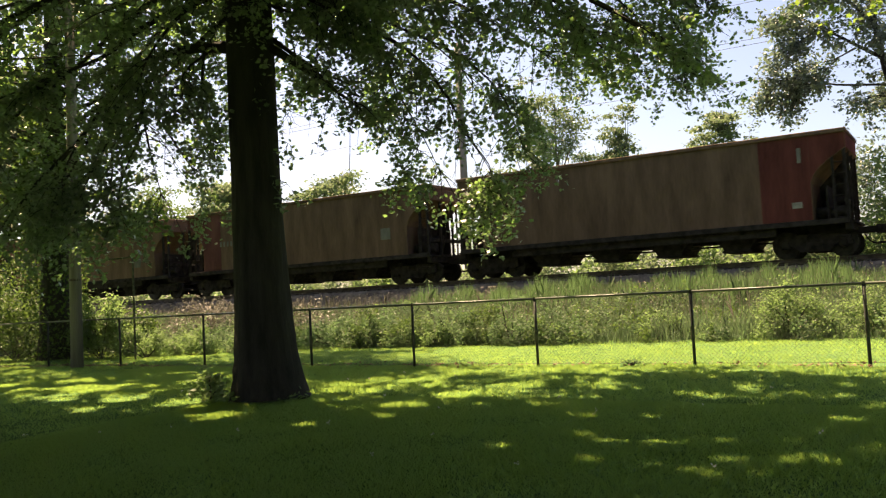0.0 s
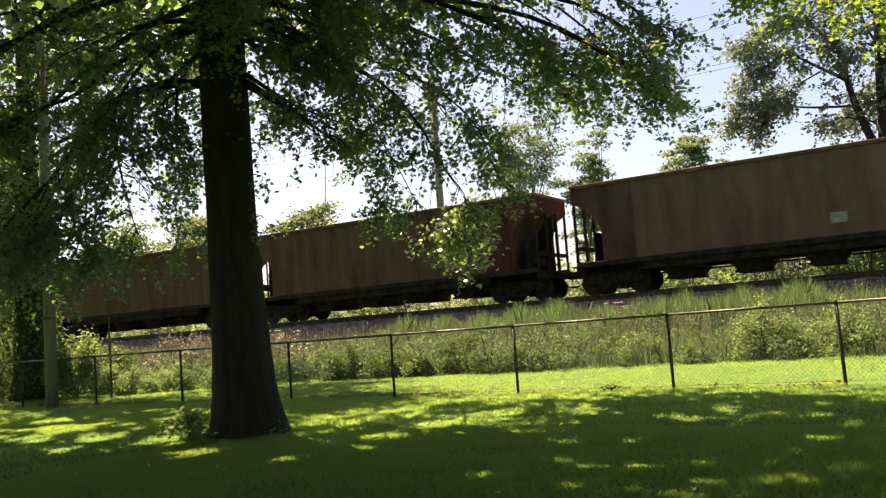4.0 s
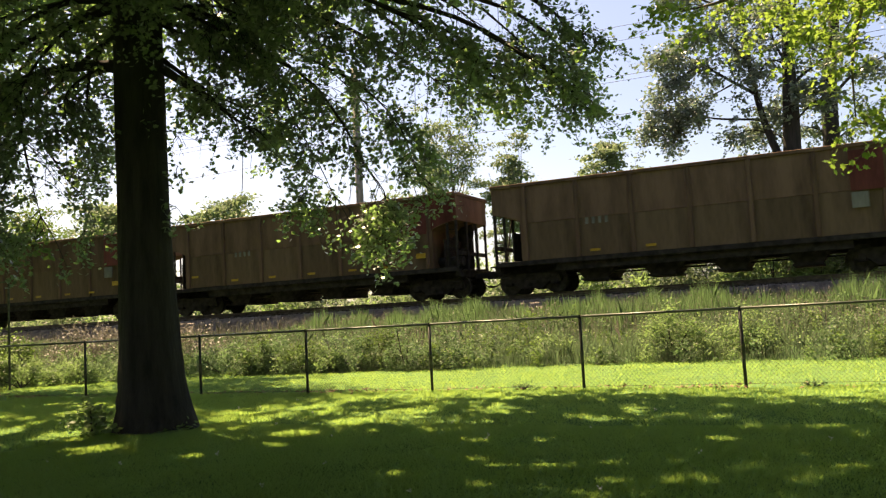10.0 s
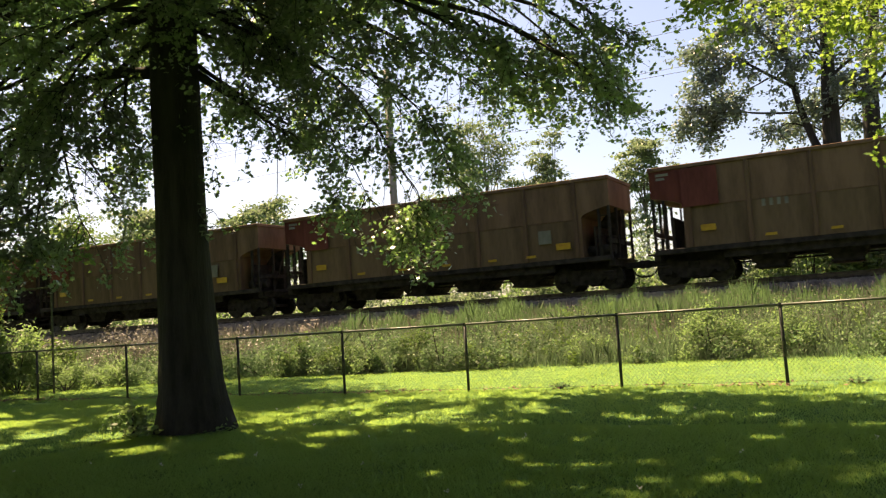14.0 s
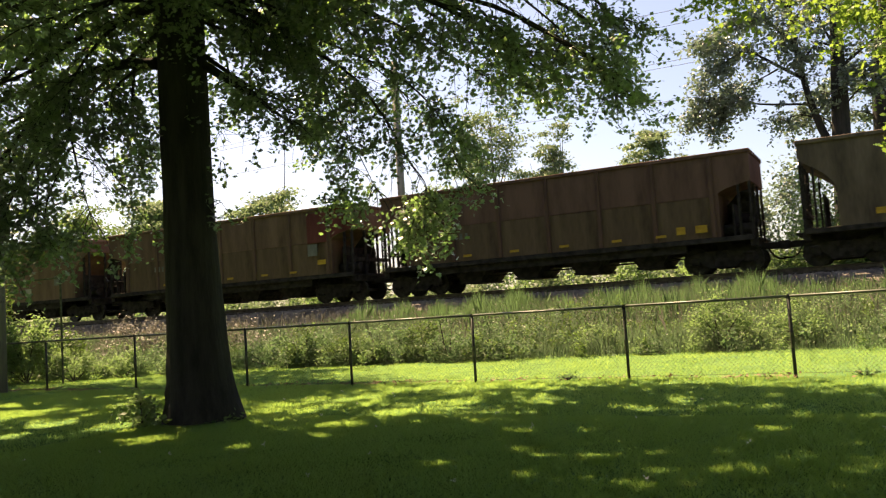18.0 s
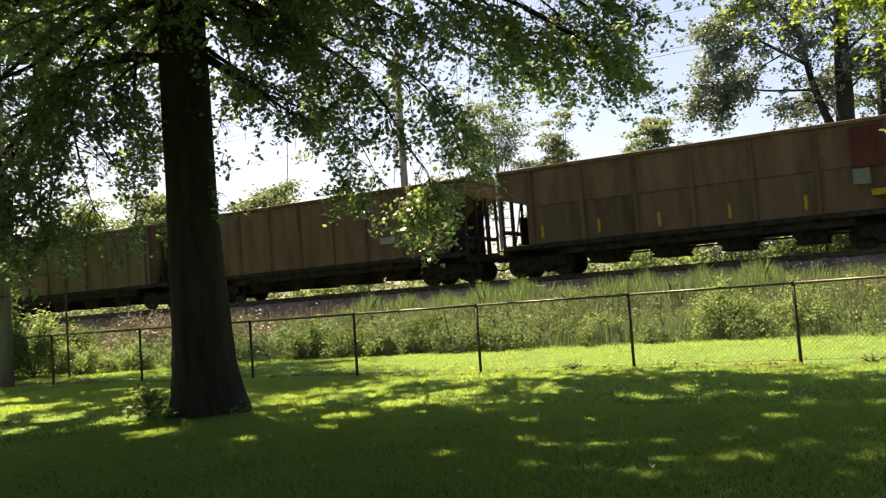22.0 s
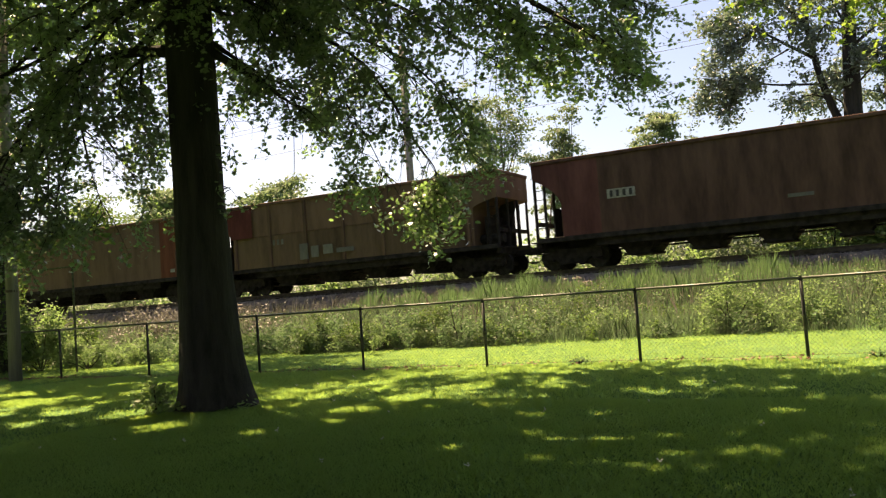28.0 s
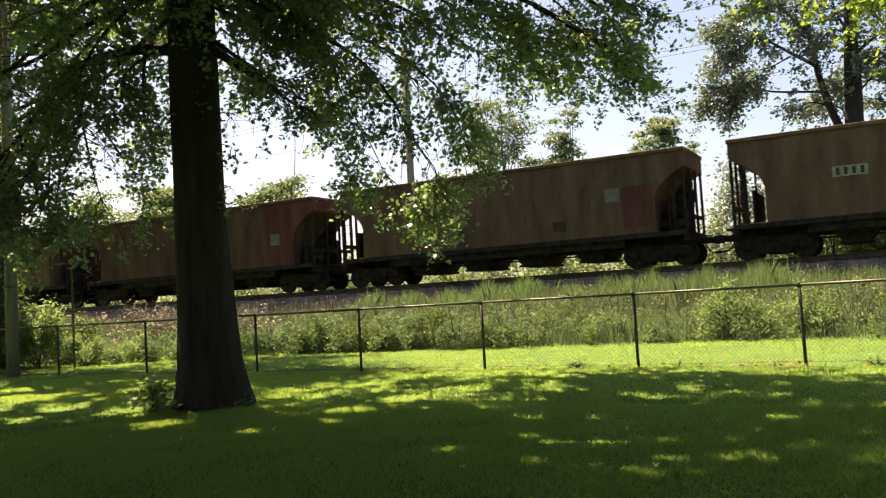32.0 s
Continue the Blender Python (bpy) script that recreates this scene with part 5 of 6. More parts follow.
def build_shrubs(rng):
    for x, y, z, rx, n, mat, label in [
            (-21.1, 17.0, 0.5, (0.7, 0.6, 0.5), 1300, M_WEED, "low yellow-green shrub behind the fence"),
            (-20.1, 18.0, 0.5, (0.6, 0.5, 0.45), 1000, M_WEED, "low yellow-green shrub behind the fence"),
            (-18.9, 18.2, 0.5, (0.6, 0.5, 0.45), 900, M_REED, "low dark-leaved shrub behind the fence"),
            (-17.9, 18.4, 0.6, (0.8, 0.6, 0.5), 1300, M_WEED, "low yellow-green shrub behind the fence"),
            (-15.0, 19.9, 0.55, (0.7, 0.5, 0.5), 800, M_SHRUB, "dense dark weed clump at the foot of the bank"),
            (-13.6, 20.0, 0.6, (0.7, 0.5, 0.5), 800, M_SHRUB, "dense dark weed clump at the foot of the bank"),
            (-12.2, 20.1, 0.6, (0.7, 0.5, 0.55), 800, M_REED, "dense dark weed clump at the foot of the bank"),
            (-11.2, 20.2, 0.55, (0.7, 0.5, 0.5), 800, M_SHRUB, "dense dark weed clump at the foot of the bank"),
            (-9.6, 20.2, 0.55, (0.7, 0.5, 0.5), 700, M_REED, "dense dark weed clump at the foot of the bank"),
            (-16.0, 19.6, 0.5, (0.9, 0.6, 0.45), 900, M_REED, "low dark-leaved shrub at the foot of the bank"),
            (-14.6, 20.1, 0.5, (0.8, 0.6, 0.45), 800, M_REED, "low dark-leaved shrub at the foot of the bank"),
            (-12.8, 19.6, 0.45, (0.6, 0.5, 0.45), 900, M_WEED, "leafy weed clump at the foot of the bank"),
            (-10.2, 19.6, 0.85, (0.35, 0.35, 0.65), 420, M_REED, "tall single leafy weed plant on the bank"),
            (-3.6, 20.3, 0.6, (0.8, 0.6, 0.6), 1200, M_WEED, "leafy weed clump at the foot of the bank"),
            (-2.2, 20.8, 0.6, (0.7, 0.6, 0.55), 1100, M_WEED, "leafy weed clump at the foot of the bank"),
            (-6.6, 20.4, 0.4, (0.6, 0.5, 0.4), 700, M_WEED, "leafy weed clump at the foot of the bank")]:
        clump("shrub", (x, y, z), rx, n * 4, 0.065, mat, rng, DIAMOND, label, 6)
    clump("dry_weed", (-23.6, 21.6, 1.25), (1.3, 0.8, 0.8), 2600, 0.09, M_STRAW, rng, DIAMOND, "brown dried-up weed thicket on the bank", 8)
    clump("dry_weed", (-19.6, 22.2, 1.1), (1.6, 0.8, 0.5), 2000, 0.09, M_STRAW, rng, DIAMOND, "brown dried-up weed thicket on the bank", 7)
    clump("sprout", (TREE[0] - 0.4, TREE[1] - 0.5, 0.22), (0.36, 0.26, 0.3), 520, 0.085, M_WEED, rng, OVAL, "leafy sprouts at the foot of the oak", 5)
    clump("weed_tuft", (-4.95, FENCE_Y - 0.02, 0.09), (0.16, 0.08, 0.07), 110, 0.05, M_REED, rng, DIAMOND, "dark green tuft of weeds against the fence", 5)
    clump("weed_tuft", (-0.45, FENCE_Y + 0.02, 0.07), (0.14, 0.07, 0.05), 70, 0.045, M_REED, rng, DIAMOND, "dark green tuft of weeds against the fence", 5)
    clump("sprout", (TREE[0] + 0.72, TREE[1] - 0.1, 0.1), (0.25, 0.2, 0.1), 90, 0.06, M_WEED, rng, OVAL, "small weeds at the foot of the oak", 5)


def build_beyond(rng):
    """What stands on the far side of the track."""
    for k, x in enumerate(np.arange(-62, 16, 2.2)):
        for row in (0, 1):
            h = 1.35 + 0.45 * rng.random() + (0.6 if x > -9 else 0) + (0.95 + (0.6 if x > -9.5 else 0) + (0.4 if x > -5.5 else 0)) * row
            y = TRACK_Y + 7.0 + 4.5 * row + 1.5 * rng.random()
            g = float(ground_z(x, y))
            clump("thicket", (x + rng.normal(0, 0.5), y, g + h), (1.9, 1.2, h), 5200 if row and x > -10 else 2300, 0.2, M_COTTON if row and x > -10 else M_FARLEAF if (k + row) % 3 else M_WEED, rng, OVAL, "sunlit green thicket beyond the track", 8)
    for x, y, h, w in ((-2.6, 39.4, 3.0, 1.5), (-0.4, 39.8, 3.3, 1.6), (2.0, 40.2, 3.0, 1.6)):
        g = float(ground_z(x, y))
        clump("thicket", (x, y, g + h), (w, 1.0, h), 5200, 0.17, M_WEED, rng, OVAL, "tall sunlit thicket before the cottonwoods", 9)
    build_cottonwood(rng, -1.33, 42, [(-0.2, 0, -0.2), (-0.1, 0, 5.0), (0.1, 0, 9.8), (0.2, 0, 12.4), (0.5, 0, 19.0)], [
        ([(-0.05, 0, 6.8), (-0.7, 0, 8.3), (-1.2, 0, 10.2), (-1.5, 0, 12.4), (-1.6, 0, 14.4), (-1.6, 0, 17.5)], 0.24, 0.55),
        ([(-1.3, 0, 10.9), (-2.7, -0.5, 11.9), (-4.1, -1.0, 12.9), (-5.5, -1.0, 13.3)], 0.1, 1.2),
        ([(-1.2, 0, 9.7), (-3.4, -0.5, 10.0), (-4.0, -1.0, 10.4), (-5.4, -1.0, 10.4), (-6.0, -1.0, 9.8)], 0.06, 1.2),
        ([(-4.0, -1, 10.4), (-4.6, -1.0, 9.9), (-5.0, -1.0, 9.1)], 0.05, 1.1),
        ([(-3.6, -1, 12.5), (-4.6, -1.4, 11.9), (-5.4, -1.6, 11.4)], 0.05, 1.3),
        ([(-1.5, 0, 12.4), (-2.9, 0.5, 14.2), (-4.6, 1.0, 14.5)], 0.1, 1.1),
        ([(-1.7, 0, 14.4), (-3.2, 0, 15.8), (-5.0, 0, 16.6)], 0.1, 1.0),
        ([(-2.4, 0.2, 11.6), (-3.4, 0.8, 11.4), (-4.4, 1.0, 11.4)], 0.05, 0.6),
        ([(0.2, 0, 11.1), (1.3, 0, 11.9), (2.8, 0, 12.9)], 0.1, 0.8),
        ([(0.3, 0, 13.4), (-0.7, 0, 14.7), (-1.2, 0, 16.4)], 0.09, 0.8),
        ([(0.2, 0, 11.9), (-0.3, -1, 13.0), (-0.5, -2, 14.3)], 0.08, 0.7),
        ([(0.15, 0, 9.5), (-0.3, 0.8, 10.2), (-0.8, 1.4, 10.4)], 0.06, 0.8),
        ([(0.1, 0, 9.2), (0.9, -0.6, 9.9), (1.6, -1.0, 10.2)], 0.06, 0.7),
        ([(0.1, 0, 8.2), (-0.8, 0.9, 9.2), (-1.8, 1.6, 9.5)], 0.06, 0.9),
        ([(-0.9, 0, 9.0), (-1.6, -0.4, 9.2), (-2.2, -0.6, 9.0)], 0.05, 0.7),
        ([(0.2, 0, 12.0), (-0.5, -0.9, 12.2), (-1.0, -1.3, 11.6)], 0.06, 0.8),
        ([(0.2, 0, 10.4), (0.6, -0.9, 10.9), (0.8, -1.4, 10.6)], 0.06, 0.8),
        ([(0.4, 0, 14.5), (1.4, 0.4, 15.8), (2.6, 0.6, 16.6)], 0.09, 1.0),
        ([(0.4, 0, 16.0), (0.9, -1, 17.5), (1.2, -1.6, 18.6)], 0.08, 1.0)], "tall cottonwood with loose grey-green leaves beyond the track")
    build_cottonwood(rng, 0.5, 45.5, [(-0.3, 0, -0.2), (-0.2, 0, 5.0), (0.0, 0, 11.5), (0.4, 0, 14.2), (0.9, 0, 18.0)], [
        ([(0, 0, 11.0), (1.4, 0, 12.2), (3.0, 0, 12.8)], 0.1, 0.9),
        ([(0, 0, 10.0), (-1.0, 0.5, 11.2), (-1.8, 0.8, 12.0)], 0.09, 0.6),
        ([(0.3, 0, 13.4), (1.6, 0, 15.0), (2.8, 0, 16.0)], 0.1, 0.9),
        ([(0.2, 0, 12.6), (-0.8, 0.3, 14.0), (-1.4, 0.5, 15.2)], 0.09, 0.7),
        ([(0.0, 0, 8.8), (0.9, 0.3, 9.5), (1.8, 0.5, 9.8)], 0.06, 0.9),
        ([(0.0, 0, 9.0), (-0.7, 0.3, 9.6), (-1.2, 0.4, 9.8)], 0.06, 0.8),
        ([(0.5, 0, 15.0), (0.6, 0.5, 16.8), (0.7, 0.8, 18.5)], 0.09, 0.9)], "dark-stemmed cottonwood standing behind its neighbour")
    for x, y, h, w, n, mat, label, s, lf in [
            (-26.5, 60, 17.2, 6.0, 16, M_FARLEAF, "slender loose-crowned tree beyond the railway", 0.16, 0.3),
            (-21.3, 61, 14.8, 4.0, 13, M_FARLEAF, "small tree with flat leaf sprays beyond the railway", 0.13, 0.3),
            (-23.0, 62, 13.2, 4.4, 18, M_FARLEAF, "dark rounded tree beyond the railway", 0.15, 0.3),
            (-14.3, 60, 13.0, 4.4, 22, M_FARLEAF, "bright green rounded tree beyond the railway", 0.15, 0.3),
            (-30.5, 64, 14.8, 6.0, 15, M_FARLEAF, "pale green tree beyond the railway", 0.2, 0.34),
            (-74, 72, 16.5, 11, 34, M_FARLEAF, "hazy broad tree far beyond the railway", 0.3, 0.5),
            (-60, 74, 15.0, 9, 30, M_FARLEAF, "hazy broad tree far beyond the railway", 0.3, 0.5),
            (-90, 74, 17.0, 12, 34, M_SHRUB, "hazy broad tree far beyond the railway", 0.3, 0.5)]:
        far_tree(rng, x, y, h, w, n, mat, label, "far_tree", s, lf)
    # power line
    for k, x in enumerate((-66.0, -26.0, 14.0)):
        pole = new("power_pole")
        g = float(ground_z(x, 45))
        pole.location = (x, 45, g)
        part("shaft", bm_rod((0, 0, -0.3), (0, 0, 17.0 - g), 0.26, 0.2, 12), M_POLE, pole, smooth=True)
        part("cross_arm", bm_box((-0.08, -1.3, 16.2 - g), (0.08, 1.3, 16.34 - g), 0.01), M_POLE, pole)
        for y in (-1.2, 0, 1.2):
            part("insulator", bm_rod((0, y, 16.34 - g), (0, y, 16.55 - g), 0.06, 0.04, 8), M_GALV, pole)
        tagged(pole, "wooden power-line pole beyond the railway", "utility pole")
    for y, z in ((43.8, 16.5), (46.2, 16.5), (45, 14.2), (45.1, 13.95), (45, 12.1)):
        line = []
        for a, b in ((-66.0, -26.0), (-26.0, 14.0), (14.0, 54.0)):
            for i in range(10):
                t = i / 10
                line.append((a + (b - a) * t, y, z - 0.5 * 4 * t * (1 - t)))
        v, f = tube(line, [0.012] * len(line), 5)
        tagged(raw("power_wire", v, f, M_WIRE), "sagging overhead power wire", "wire", "overhead wires")


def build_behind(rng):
    """Trees added round and over the lawn, mostly out of view, to block sky light."""
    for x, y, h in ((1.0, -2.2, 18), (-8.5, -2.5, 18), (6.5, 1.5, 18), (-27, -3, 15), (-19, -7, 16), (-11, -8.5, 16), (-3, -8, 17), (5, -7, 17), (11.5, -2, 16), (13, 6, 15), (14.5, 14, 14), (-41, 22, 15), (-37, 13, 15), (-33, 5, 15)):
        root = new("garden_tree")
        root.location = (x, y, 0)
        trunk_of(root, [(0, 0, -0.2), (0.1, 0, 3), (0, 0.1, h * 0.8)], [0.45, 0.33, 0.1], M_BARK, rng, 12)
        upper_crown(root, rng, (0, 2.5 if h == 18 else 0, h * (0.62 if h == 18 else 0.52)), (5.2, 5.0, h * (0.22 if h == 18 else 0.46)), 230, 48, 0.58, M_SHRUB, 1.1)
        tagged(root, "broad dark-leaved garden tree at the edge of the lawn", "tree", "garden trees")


build_ground()
build_track(np.random.default_rng(3))
build_fence(np.random.default_rng(4))
build_oak(np.random.default_rng(5))
build_maple(np.random.default_rng(6))
build_left_side(np.random.default_rng(7))
build_shrubs(np.random.default_rng(8))
build_beyond(np.random.default_rng(9))
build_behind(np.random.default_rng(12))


# ---- the train ----
def yellows(z, xs, w=0.36, h=0.09):
    return [(M_YELLOW, x, z, w, h) for x in xs]


LOW = SILL + 0.22
R_SQ = [(P_RED, 5.55, 3.25, 1.0, 1.3), (P_PATCH, 5.3, 2.3, 0.5, 0.5), (M_YELLOW, 5.75, 1.75, 0.42, 0.2)]
L_SQ = [(P_RED, -5.6, 3.3, 1.25, 1.35), (M_YELLOW, -5.4, 1.85, 0.5, 0.22)]
TICKS = yellows(LOW, (-3.4, -1.4, 0.6, 2.6, 4.2))


def cars():
    """The cars in their order: what is particular to each."""
    smooth_a = dict(body=P_OLIVE, left=None, right=None, patches=[(M_WHITE, 5.3, 1.7, 0.3, 0.16)])
    rib = dict(body=P_TAN, left=None, right=None, ribs=7)
    row = {
        -4: dict(body=P_OLIVE, left=P_BRICK, right=None, patches=[(P_PATCH, 4.9, 2.0, 0.5, 0.5)]),
        -3: dict(body=P_OLIVE, left=P_BRICK, right=None, number=(-4.6, 2.5), patches=[(P_PATCH, 5.1, 2.2, 0.5, 0.5)]),
        -2: dict(body=P_OLIVE, left=None, right=P_RED, right_w=1.6, patches=[(M_WHITE, 5.75, 1.75, 0.32, 0.2), (P_PATCH, 5.9, 3.4, 0.12, 0.5)]),
        -1: dict(body=P_OLIVE, left=P_BRICK, right=None, patches=[(M_WHITE, 5.2, 1.6, 0.9, 0.12), (M_STENCIL, 0.9, 1.7, 0.4, 0.3)]),
        0: dict(body=P_GREY, left=P_BROWN, right=P_RED, right_w=0.7, number=(-4.0, 2.9), patches=[(M_WHITE, 3.6, 1.7, 0.3, 0.2)]),
        1: dict(body=P_OLIVE, left=P_RED, right=None, left_w=0.9, number=(-3.6, 2.8)),
        2: dict(body=P_OLIVE, left=None, right=P_RED),
        3: dict(body=P_OLIVE, left=P_BROWN, right=P_RED, patches=[(M_WHITE, 1.8, 1.8, 0.5, 0.35)]),
        4: dict(body=P_OLIVE, left=None, right=None, ribs=9, number=(-3.4, 2.7), patches=[(M_STENCIL, 3.6, 1.9, 0.4, 0.3)]),
        5: dict(body=P_OLIVE, left=None, right=P_BRICK, right_w=1.5, number=(-4.4, 2.3), patches=[(P_PATCH, 5.25, 2.3, 0.5, 0.5), (P_GREEN, 5.3, 3.3, 0.4, 0.1)]),
        6: dict(rib, corner_r=P_MAROON, patches=R_SQ + TICKS), 7: dict(rib, corner_r=P_MAROON, patches=R_SQ + yellows(1.9, (-5.4,)) + TICKS),
        8: dict(rib, corner_r=P_MAROON, patches=R_SQ + yellows(1.9, (-5.4,)) + TICKS, number=(-3.4, 2.5)),
        9: dict(rib, corner_r=P_MAROON, patches=R_SQ + yellows(1.7, (-5.6,)) + TICKS, number=(-3.0, 2.55)),
        10: dict(rib, corner_r=P_MAROON, patches=R_SQ[:2] + TICKS[:2], number=(-3.3, 2.5)),
        11: dict(body=P_GREY, left=None, right=None, patches=[(M_WHITE, 1.9, 1.75, 0.5, 0.4), (M_STENCIL, 1.9, 1.75, 0.34, 0.24), (M_WHITE, -0.6, 1.7, 0.35, 0.14)]),
        12: dict(body=P_GREY, left=None, right=P_RED, right_w=1.5, patches=[(M_WHITE, 5.2, 1.55, 0.3, 0.16), (P_ORANGE, 0, 1.3, 6.0, 0.1)]),
        13: dict(rib, corner_l=P_MAROON, patches=L_SQ + [(P_PATCH, 4.7, 2.2, 0.55, 0.55), (M_YELLOW, 5.2, 1.75, 0.6, 0.24)] + TICKS),
        14: dict(rib, corner_l=P_MAROON, patches=L_SQ + [(P_PATCH, 4.8, 2.1, 0.5, 0.5), (M_YELLOW, 5.5, 1.7, 0.55, 0.24)] + TICKS, number=(-3.2, 2.4)),
        15: dict(rib, corner_l=P_MAROON, patches=L_SQ + TICKS, number=(-3.2, 2.5)),
        16: dict(body=P_OLIVE, left=P_RED, right=P_RED),
        17: dict(body=P_OLIVE, left=None, right=None, patches=[(P_PATCH, 4.9, 2.2, 0.5, 0.5), (M_WHITE, 2.6, 1.7, 0.5, 0.4)]),
        18: dict(rib, corner_r=P_MAROON, patches=R_SQ + TICKS, number=(-3.8, 2.2)),
        19: dict(rib, body=P_BROWN, patches=[(M_YELLOW, 5.6, 1.55, 0.4, 0.26), (M_YELLOW, 4.9, 1.55, 0.3, 0.26)] + TICKS, number=(-3.8, 2.2)),
        20: dict(body=P_GREY, left=None, right=P_TEAL, right_w=0.25, patches=[(P_GREEN, 4.15, 1.85, 0.75, 0.42), (M_YELLOW, 5.35, 1.85, 0.6, 0.36), (P_ORANGE, 3.0, 1.85, 0.5, 0.36), (M_STENCIL, 1.4, 1.9, 0.5, 0.5), (M_WHITE, -4.6, 2.0, 0.4, 0.25), (M_YELLOW, -5.0, 1.6, 0.3, 0.2)]),
        21: dict(body=P_BROWN, left=P_BRICK, right=None, left_w=1.4, number=(-3.9, 2.75), plated=True,
                 patches=[(M_YELLOW, -6.15, 1.75, 0.13, 0.5), (M_YELLOW, -4.85, 1.95, 0.15, 1.0), (M_YELLOW, -2.6, 1.6, 0.6, 0.14), (M_YELLOW, -1.85, 1.9, 0.15, 0.6), (M_YELLOW, 0.2, 1.6, 0.6, 0.14), (M_YELLOW, 2.6, 1.8, 0.15, 0.6), (M_YELLOW, 4.9, 1.8, 0.15, 0.6), (M_YELLOW, 6.1, 2.1, 0.16, 1.1), (P_PATCH, 5.4, 2.5, 0.6, 0.6), (M_YELLOW, 4.1, 1.6, 0.6, 0.12)]),
        22: dict(body=P_KHAKI, left=None, right=P_BROWN, right_w=0.5, ribs=9, patches=[(M_STENCIL, x, 2.95, 0.13, 0.22) for x in (-3.9, -3.6, -2.9, -2.6)] + [(M_STENCIL, x, 2.5, 0.13, 0.2) for x in (-4.3, -4.05, -3.8, -3.55, -2.9, -2.65, -2.4, -2.15)]),
        23: dict(body=P_OLIVE, left=None, right=None, ribs=8, patches=[(M_WHITE, 3.7, 2.0, 0.75, 0.28), (M_WHITE, 5.0, 2.05, 0.75, 0.6)]),
        24: dict(rib, corner_r=P_MAROON, patches=R_SQ + [(M_YELLOW, x, 1.65, 0.1, 0.5) for x in (-5.6, -3.4, -1.2, 1.2, 3.6, 6.1)]),
        25: dict(body=P_OLIVE, left=None, right=P_RED, right_w=1.5, patches=[(P_PATCH, 5.5, 2.9, 0.8, 0.5), (P_PATCH, 5.5, 3.5, 0.6, 0.08), (M_WHITE, 6.0, 1.6, 0.3, 0.16), (M_STENCIL, 2.0, 1.9, 0.5, 0.2)]),
        26: dict(body=P_OLIVE, left=P_RED, right=None, left_w=1.1, patches=[(P_GREEN, 3.7, 1.9, 0.5, 0.35), (M_WHITE, 6.0, 1.6, 0.35, 0.16), (M_WHITE, 1.7, 1.65, 0.6, 0.2)]),
        27: dict(rib, corner_l=P_MAROON, patches=L_SQ + [(P_PATCH, -0.9, 1.95, 0.5, 0.62), (P_PATCH, -0.3, 1.85, 0.35, 0.8), (P_PATCH, 0.3, 2.0, 0.5, 0.55), (M_YELLOW, 1.6, 2.05, 0.4, 0.5), (M_YELLOW, -3.4, 1.8, 0.5, 0.22)], number=(-3.6, 2.5)),
        28: dict(body=P_OLIVE, left=None, right=P_RED, right_w=1.5, patches=[(M_WHITE, -5.9, 1.7, 0.2, 0.2)]),
        29: dict(body=P_OLIVE, left=P_BRICK, right=P_ORANGE, right_w=1.0, patches=[(M_WHITE, 6.0, 1.55, 0.3, 0.16)]),
        30: dict(rib, corner_l=P_MAROON, patches=L_SQ[:1] + [(P_PATCH, -2.1, 1.75, 0.45, 0.7), (P_PATCH, -1.5, 1.7, 0.4, 0.5), (P_PATCH, -0.8, 1.75, 0.5, 0.4), (P_PATCH, 0.1, 1.65, 0.9, 0.2), (P_PATCH, 5.2, 2.4, 0.5, 0.5)], number=(-3.7, 2.3)),
        31: dict(body=P_BROWN, left=P_BRICK, right=None, left_w=1.5, number=(-3.9, 2.6), plated=True, patches=[(P_PATCH, 5.0, 2.3, 0.45, 0.45), (P_PATCH, 2.1, 1.8, 0.8, 0.12)]),
        32: dict(body=P_BROWN, left=P_BRICK, right=None, left_w=1.4, number=(-4.2, 2.6), plated=True, patches=[(P_PATCH, 5.0, 2.4, 0.7, 0.5)]),
        33: dict(body=P_OLIVE, left=None, right=None, ribs=10, number=(-3.3, 2.4), plated=True, patches=[(M_STENCIL, 1.7, 1.8, 0.4, 0.3), (M_WHITE, -0.6, 1.7, 0.3, 0.12)]),
        34: dict(body=P_BROWN, left=None, right=P_BRICK, right_w=1.5, number=(-4.6, 2.5), patches=[(P_PATCH, 5.2, 2.4, 0.5, 0.5)]),
        35: dict(body=P_OLIVE, left=None, right=None, patches=[(P_BRICK, 5.6, 2.2, 1.1, 1.5), (P_PATCH, 4.7, 2.7, 0.55, 0.5), (M_STENCIL, 2.6, 1.75, 0.5, 0.35)], number=(-4.6, 2.4)),
        36: dict(body=P_OLIVE, left=None, right=None, number=(-3.6, 2.65), plated=True, patches=[(P_PATCH, 5.2, 2.4, 0.5, 0.5)]),
    }
    generic = [smooth_a, dict(body=P_BROWN, left=P_BRICK, right=None), dict(body=P_OLIVE, left=None, right=P_RED)]
    made = []
    for n in range(-7, 39):
        spec = row.get(n) or generic[n % 3]
        car = hopper_car(**spec)
        tone = {P_OLIVE.name: "olive-tan", P_BROWN.name: "brown", P_GREY.name: "grey-olive", P_KHAKI.name: "pale khaki", P_TAN.name: "dusty tan"}[spec["body"].name]
        side = "ribbed" if spec.get("ribs") else "smooth-sided"
        ends = [p.name.replace("_paint", "").replace("_", " ") for p in (spec["left"], spec["right"]) if p]
        tagged(car, f"{tone} {side} coal hopper" + (f" with {ends[0]} end panel" if ends else " with grimy ends"), "railway car", "cars of the coal train")
        car.location = (START + CAR * n, TRACK_Y, RAIL_Z)
        made.append((n, car))
    return made


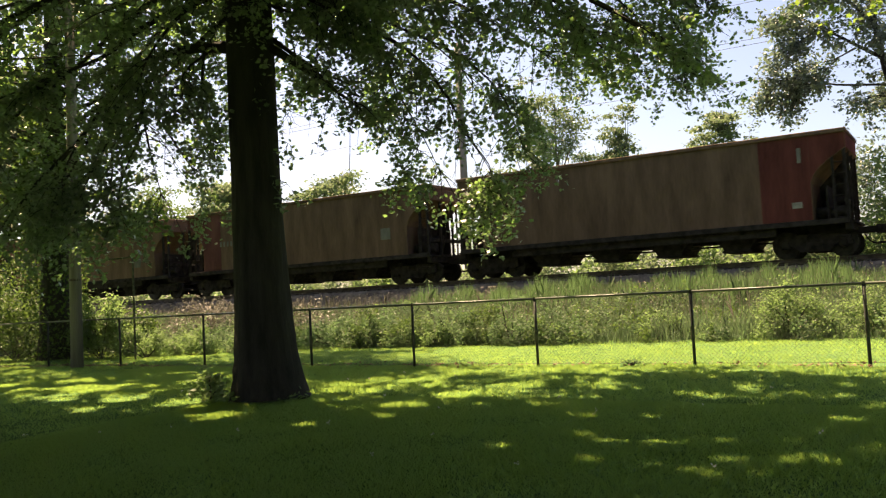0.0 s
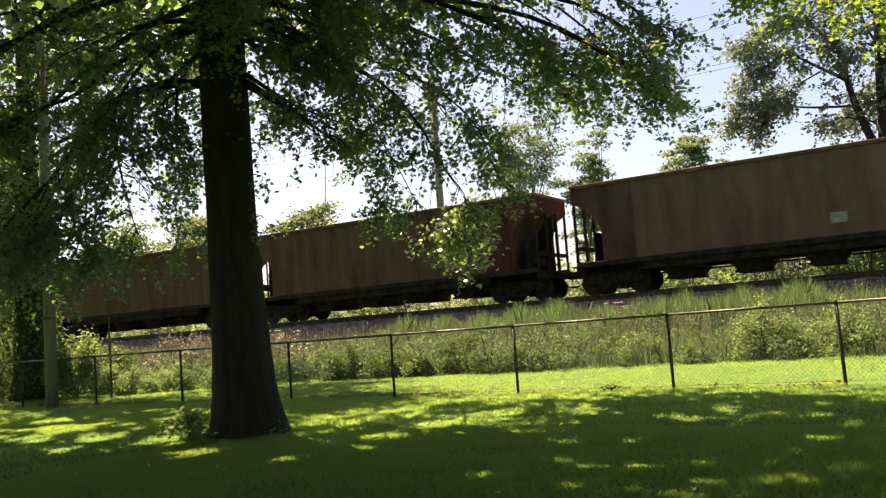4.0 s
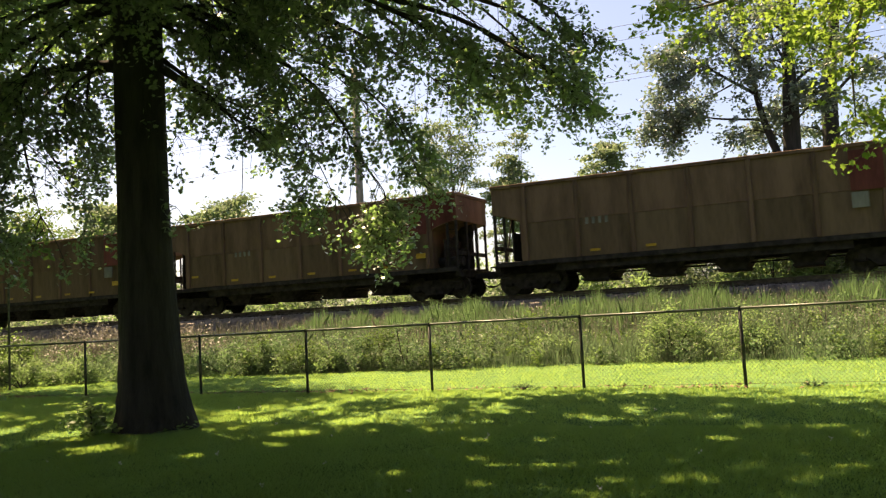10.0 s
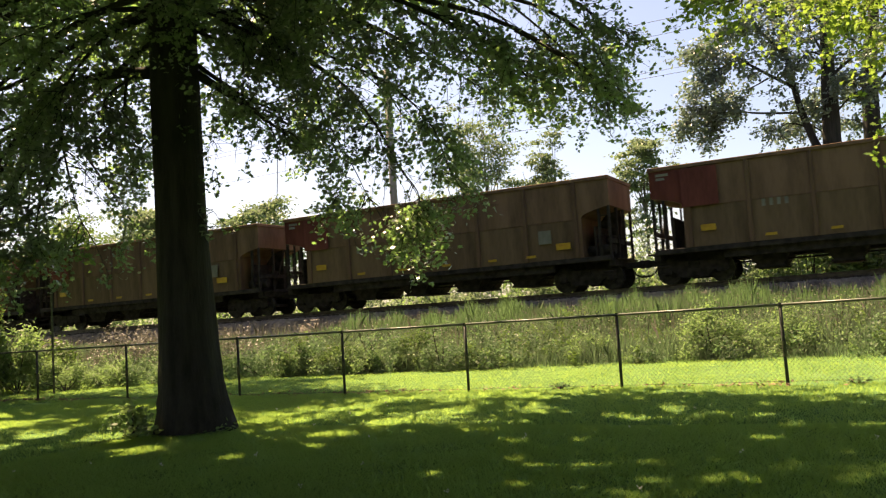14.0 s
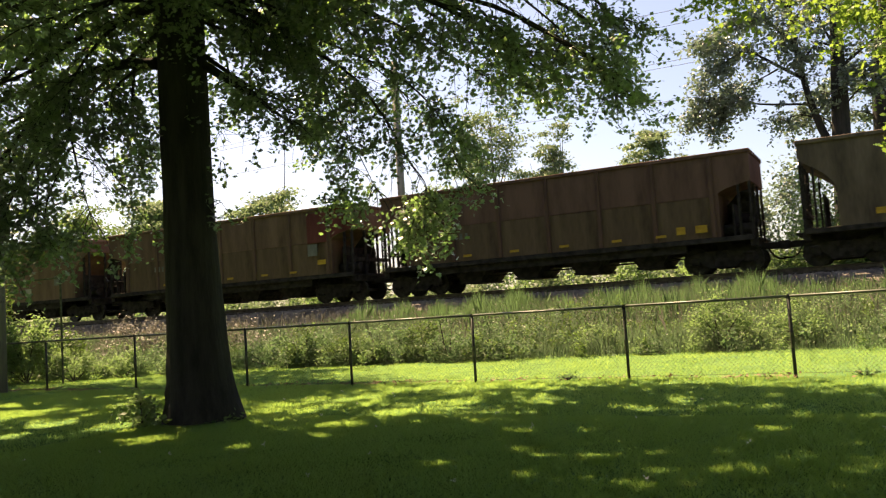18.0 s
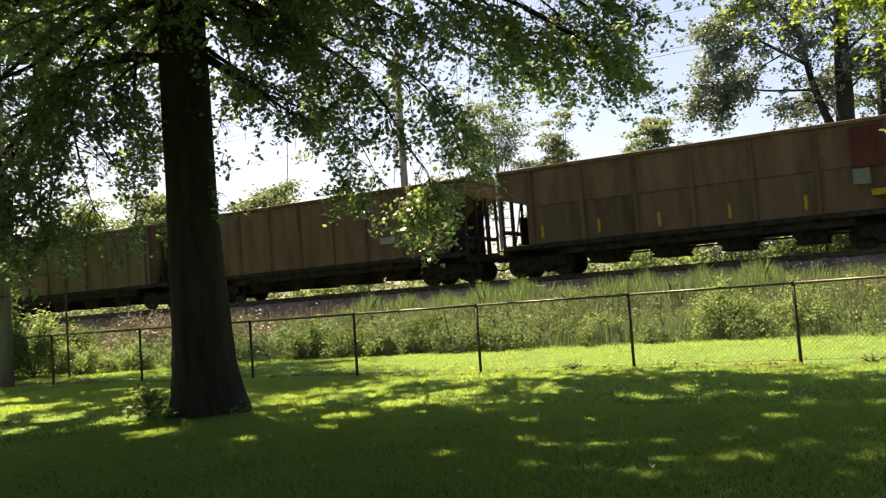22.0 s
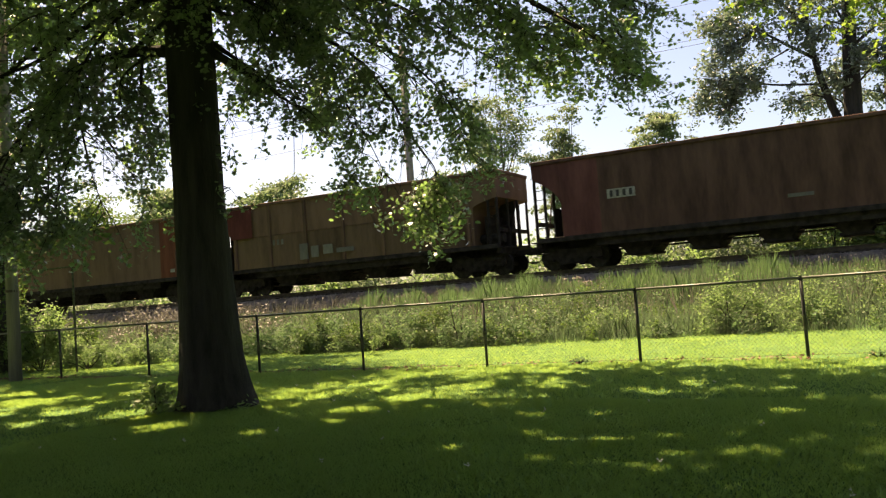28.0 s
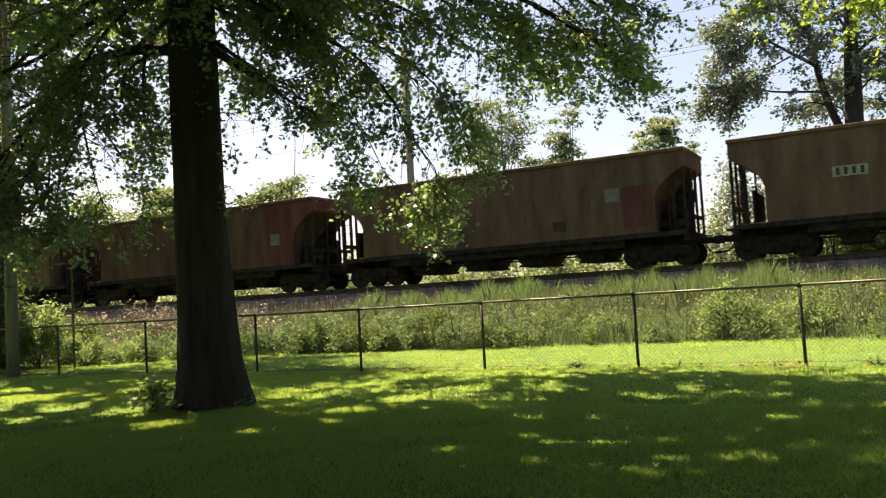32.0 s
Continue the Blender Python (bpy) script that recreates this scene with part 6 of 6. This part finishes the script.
TRAIN = cars()
build_bank(np.random.default_rng(10))
build_lawn(np.random.default_rng(11))

# seconds and the metres that the train has rolled since 1 s
ROLLED = [(0, -18.66), (2, 18.67), (7, 112.28), (8, 131.15), (9, 150.02), (13, 226.1), (14, 245.02), (18, 321.15), (19, 340.07), (20, 358.99), (24, 434.15), (25, 452.82), (28, 508.6), (32, 582.12)]


def motions():
    for n, car in TRAIN:
        walk(car, [(t, pose(START + CAR * n - s, TRACK_Y, RAIL_Z)) for t, s in ROLLED])
    # all wheels roll alike, so those at the same place in their bogie share one set of keys
    ts, ss = [t for t, _ in ROLLED], [s for _, s in ROLLED]
    keys = {}
    for w in WHEELS:
        x = round(w.location.x, 2)
        if x not in keys:
            rows = []
            for i in range(32 * FPS + 1):
                s = float(np.interp(i / FPS, ts, ss))
                rows.append((i / FPS, pose(x, 0, 0.457, 0, -math.degrees(s / 0.457) % 360, 0)))
            walk(w, rows)
            keys[x] = w.animation_data
        else:
            w.rotation_mode = "QUATERNION"
            data = w.animation_data_create()
            data.action = keys[x].action
            data.action_slot = keys[x].action_slot


motions()
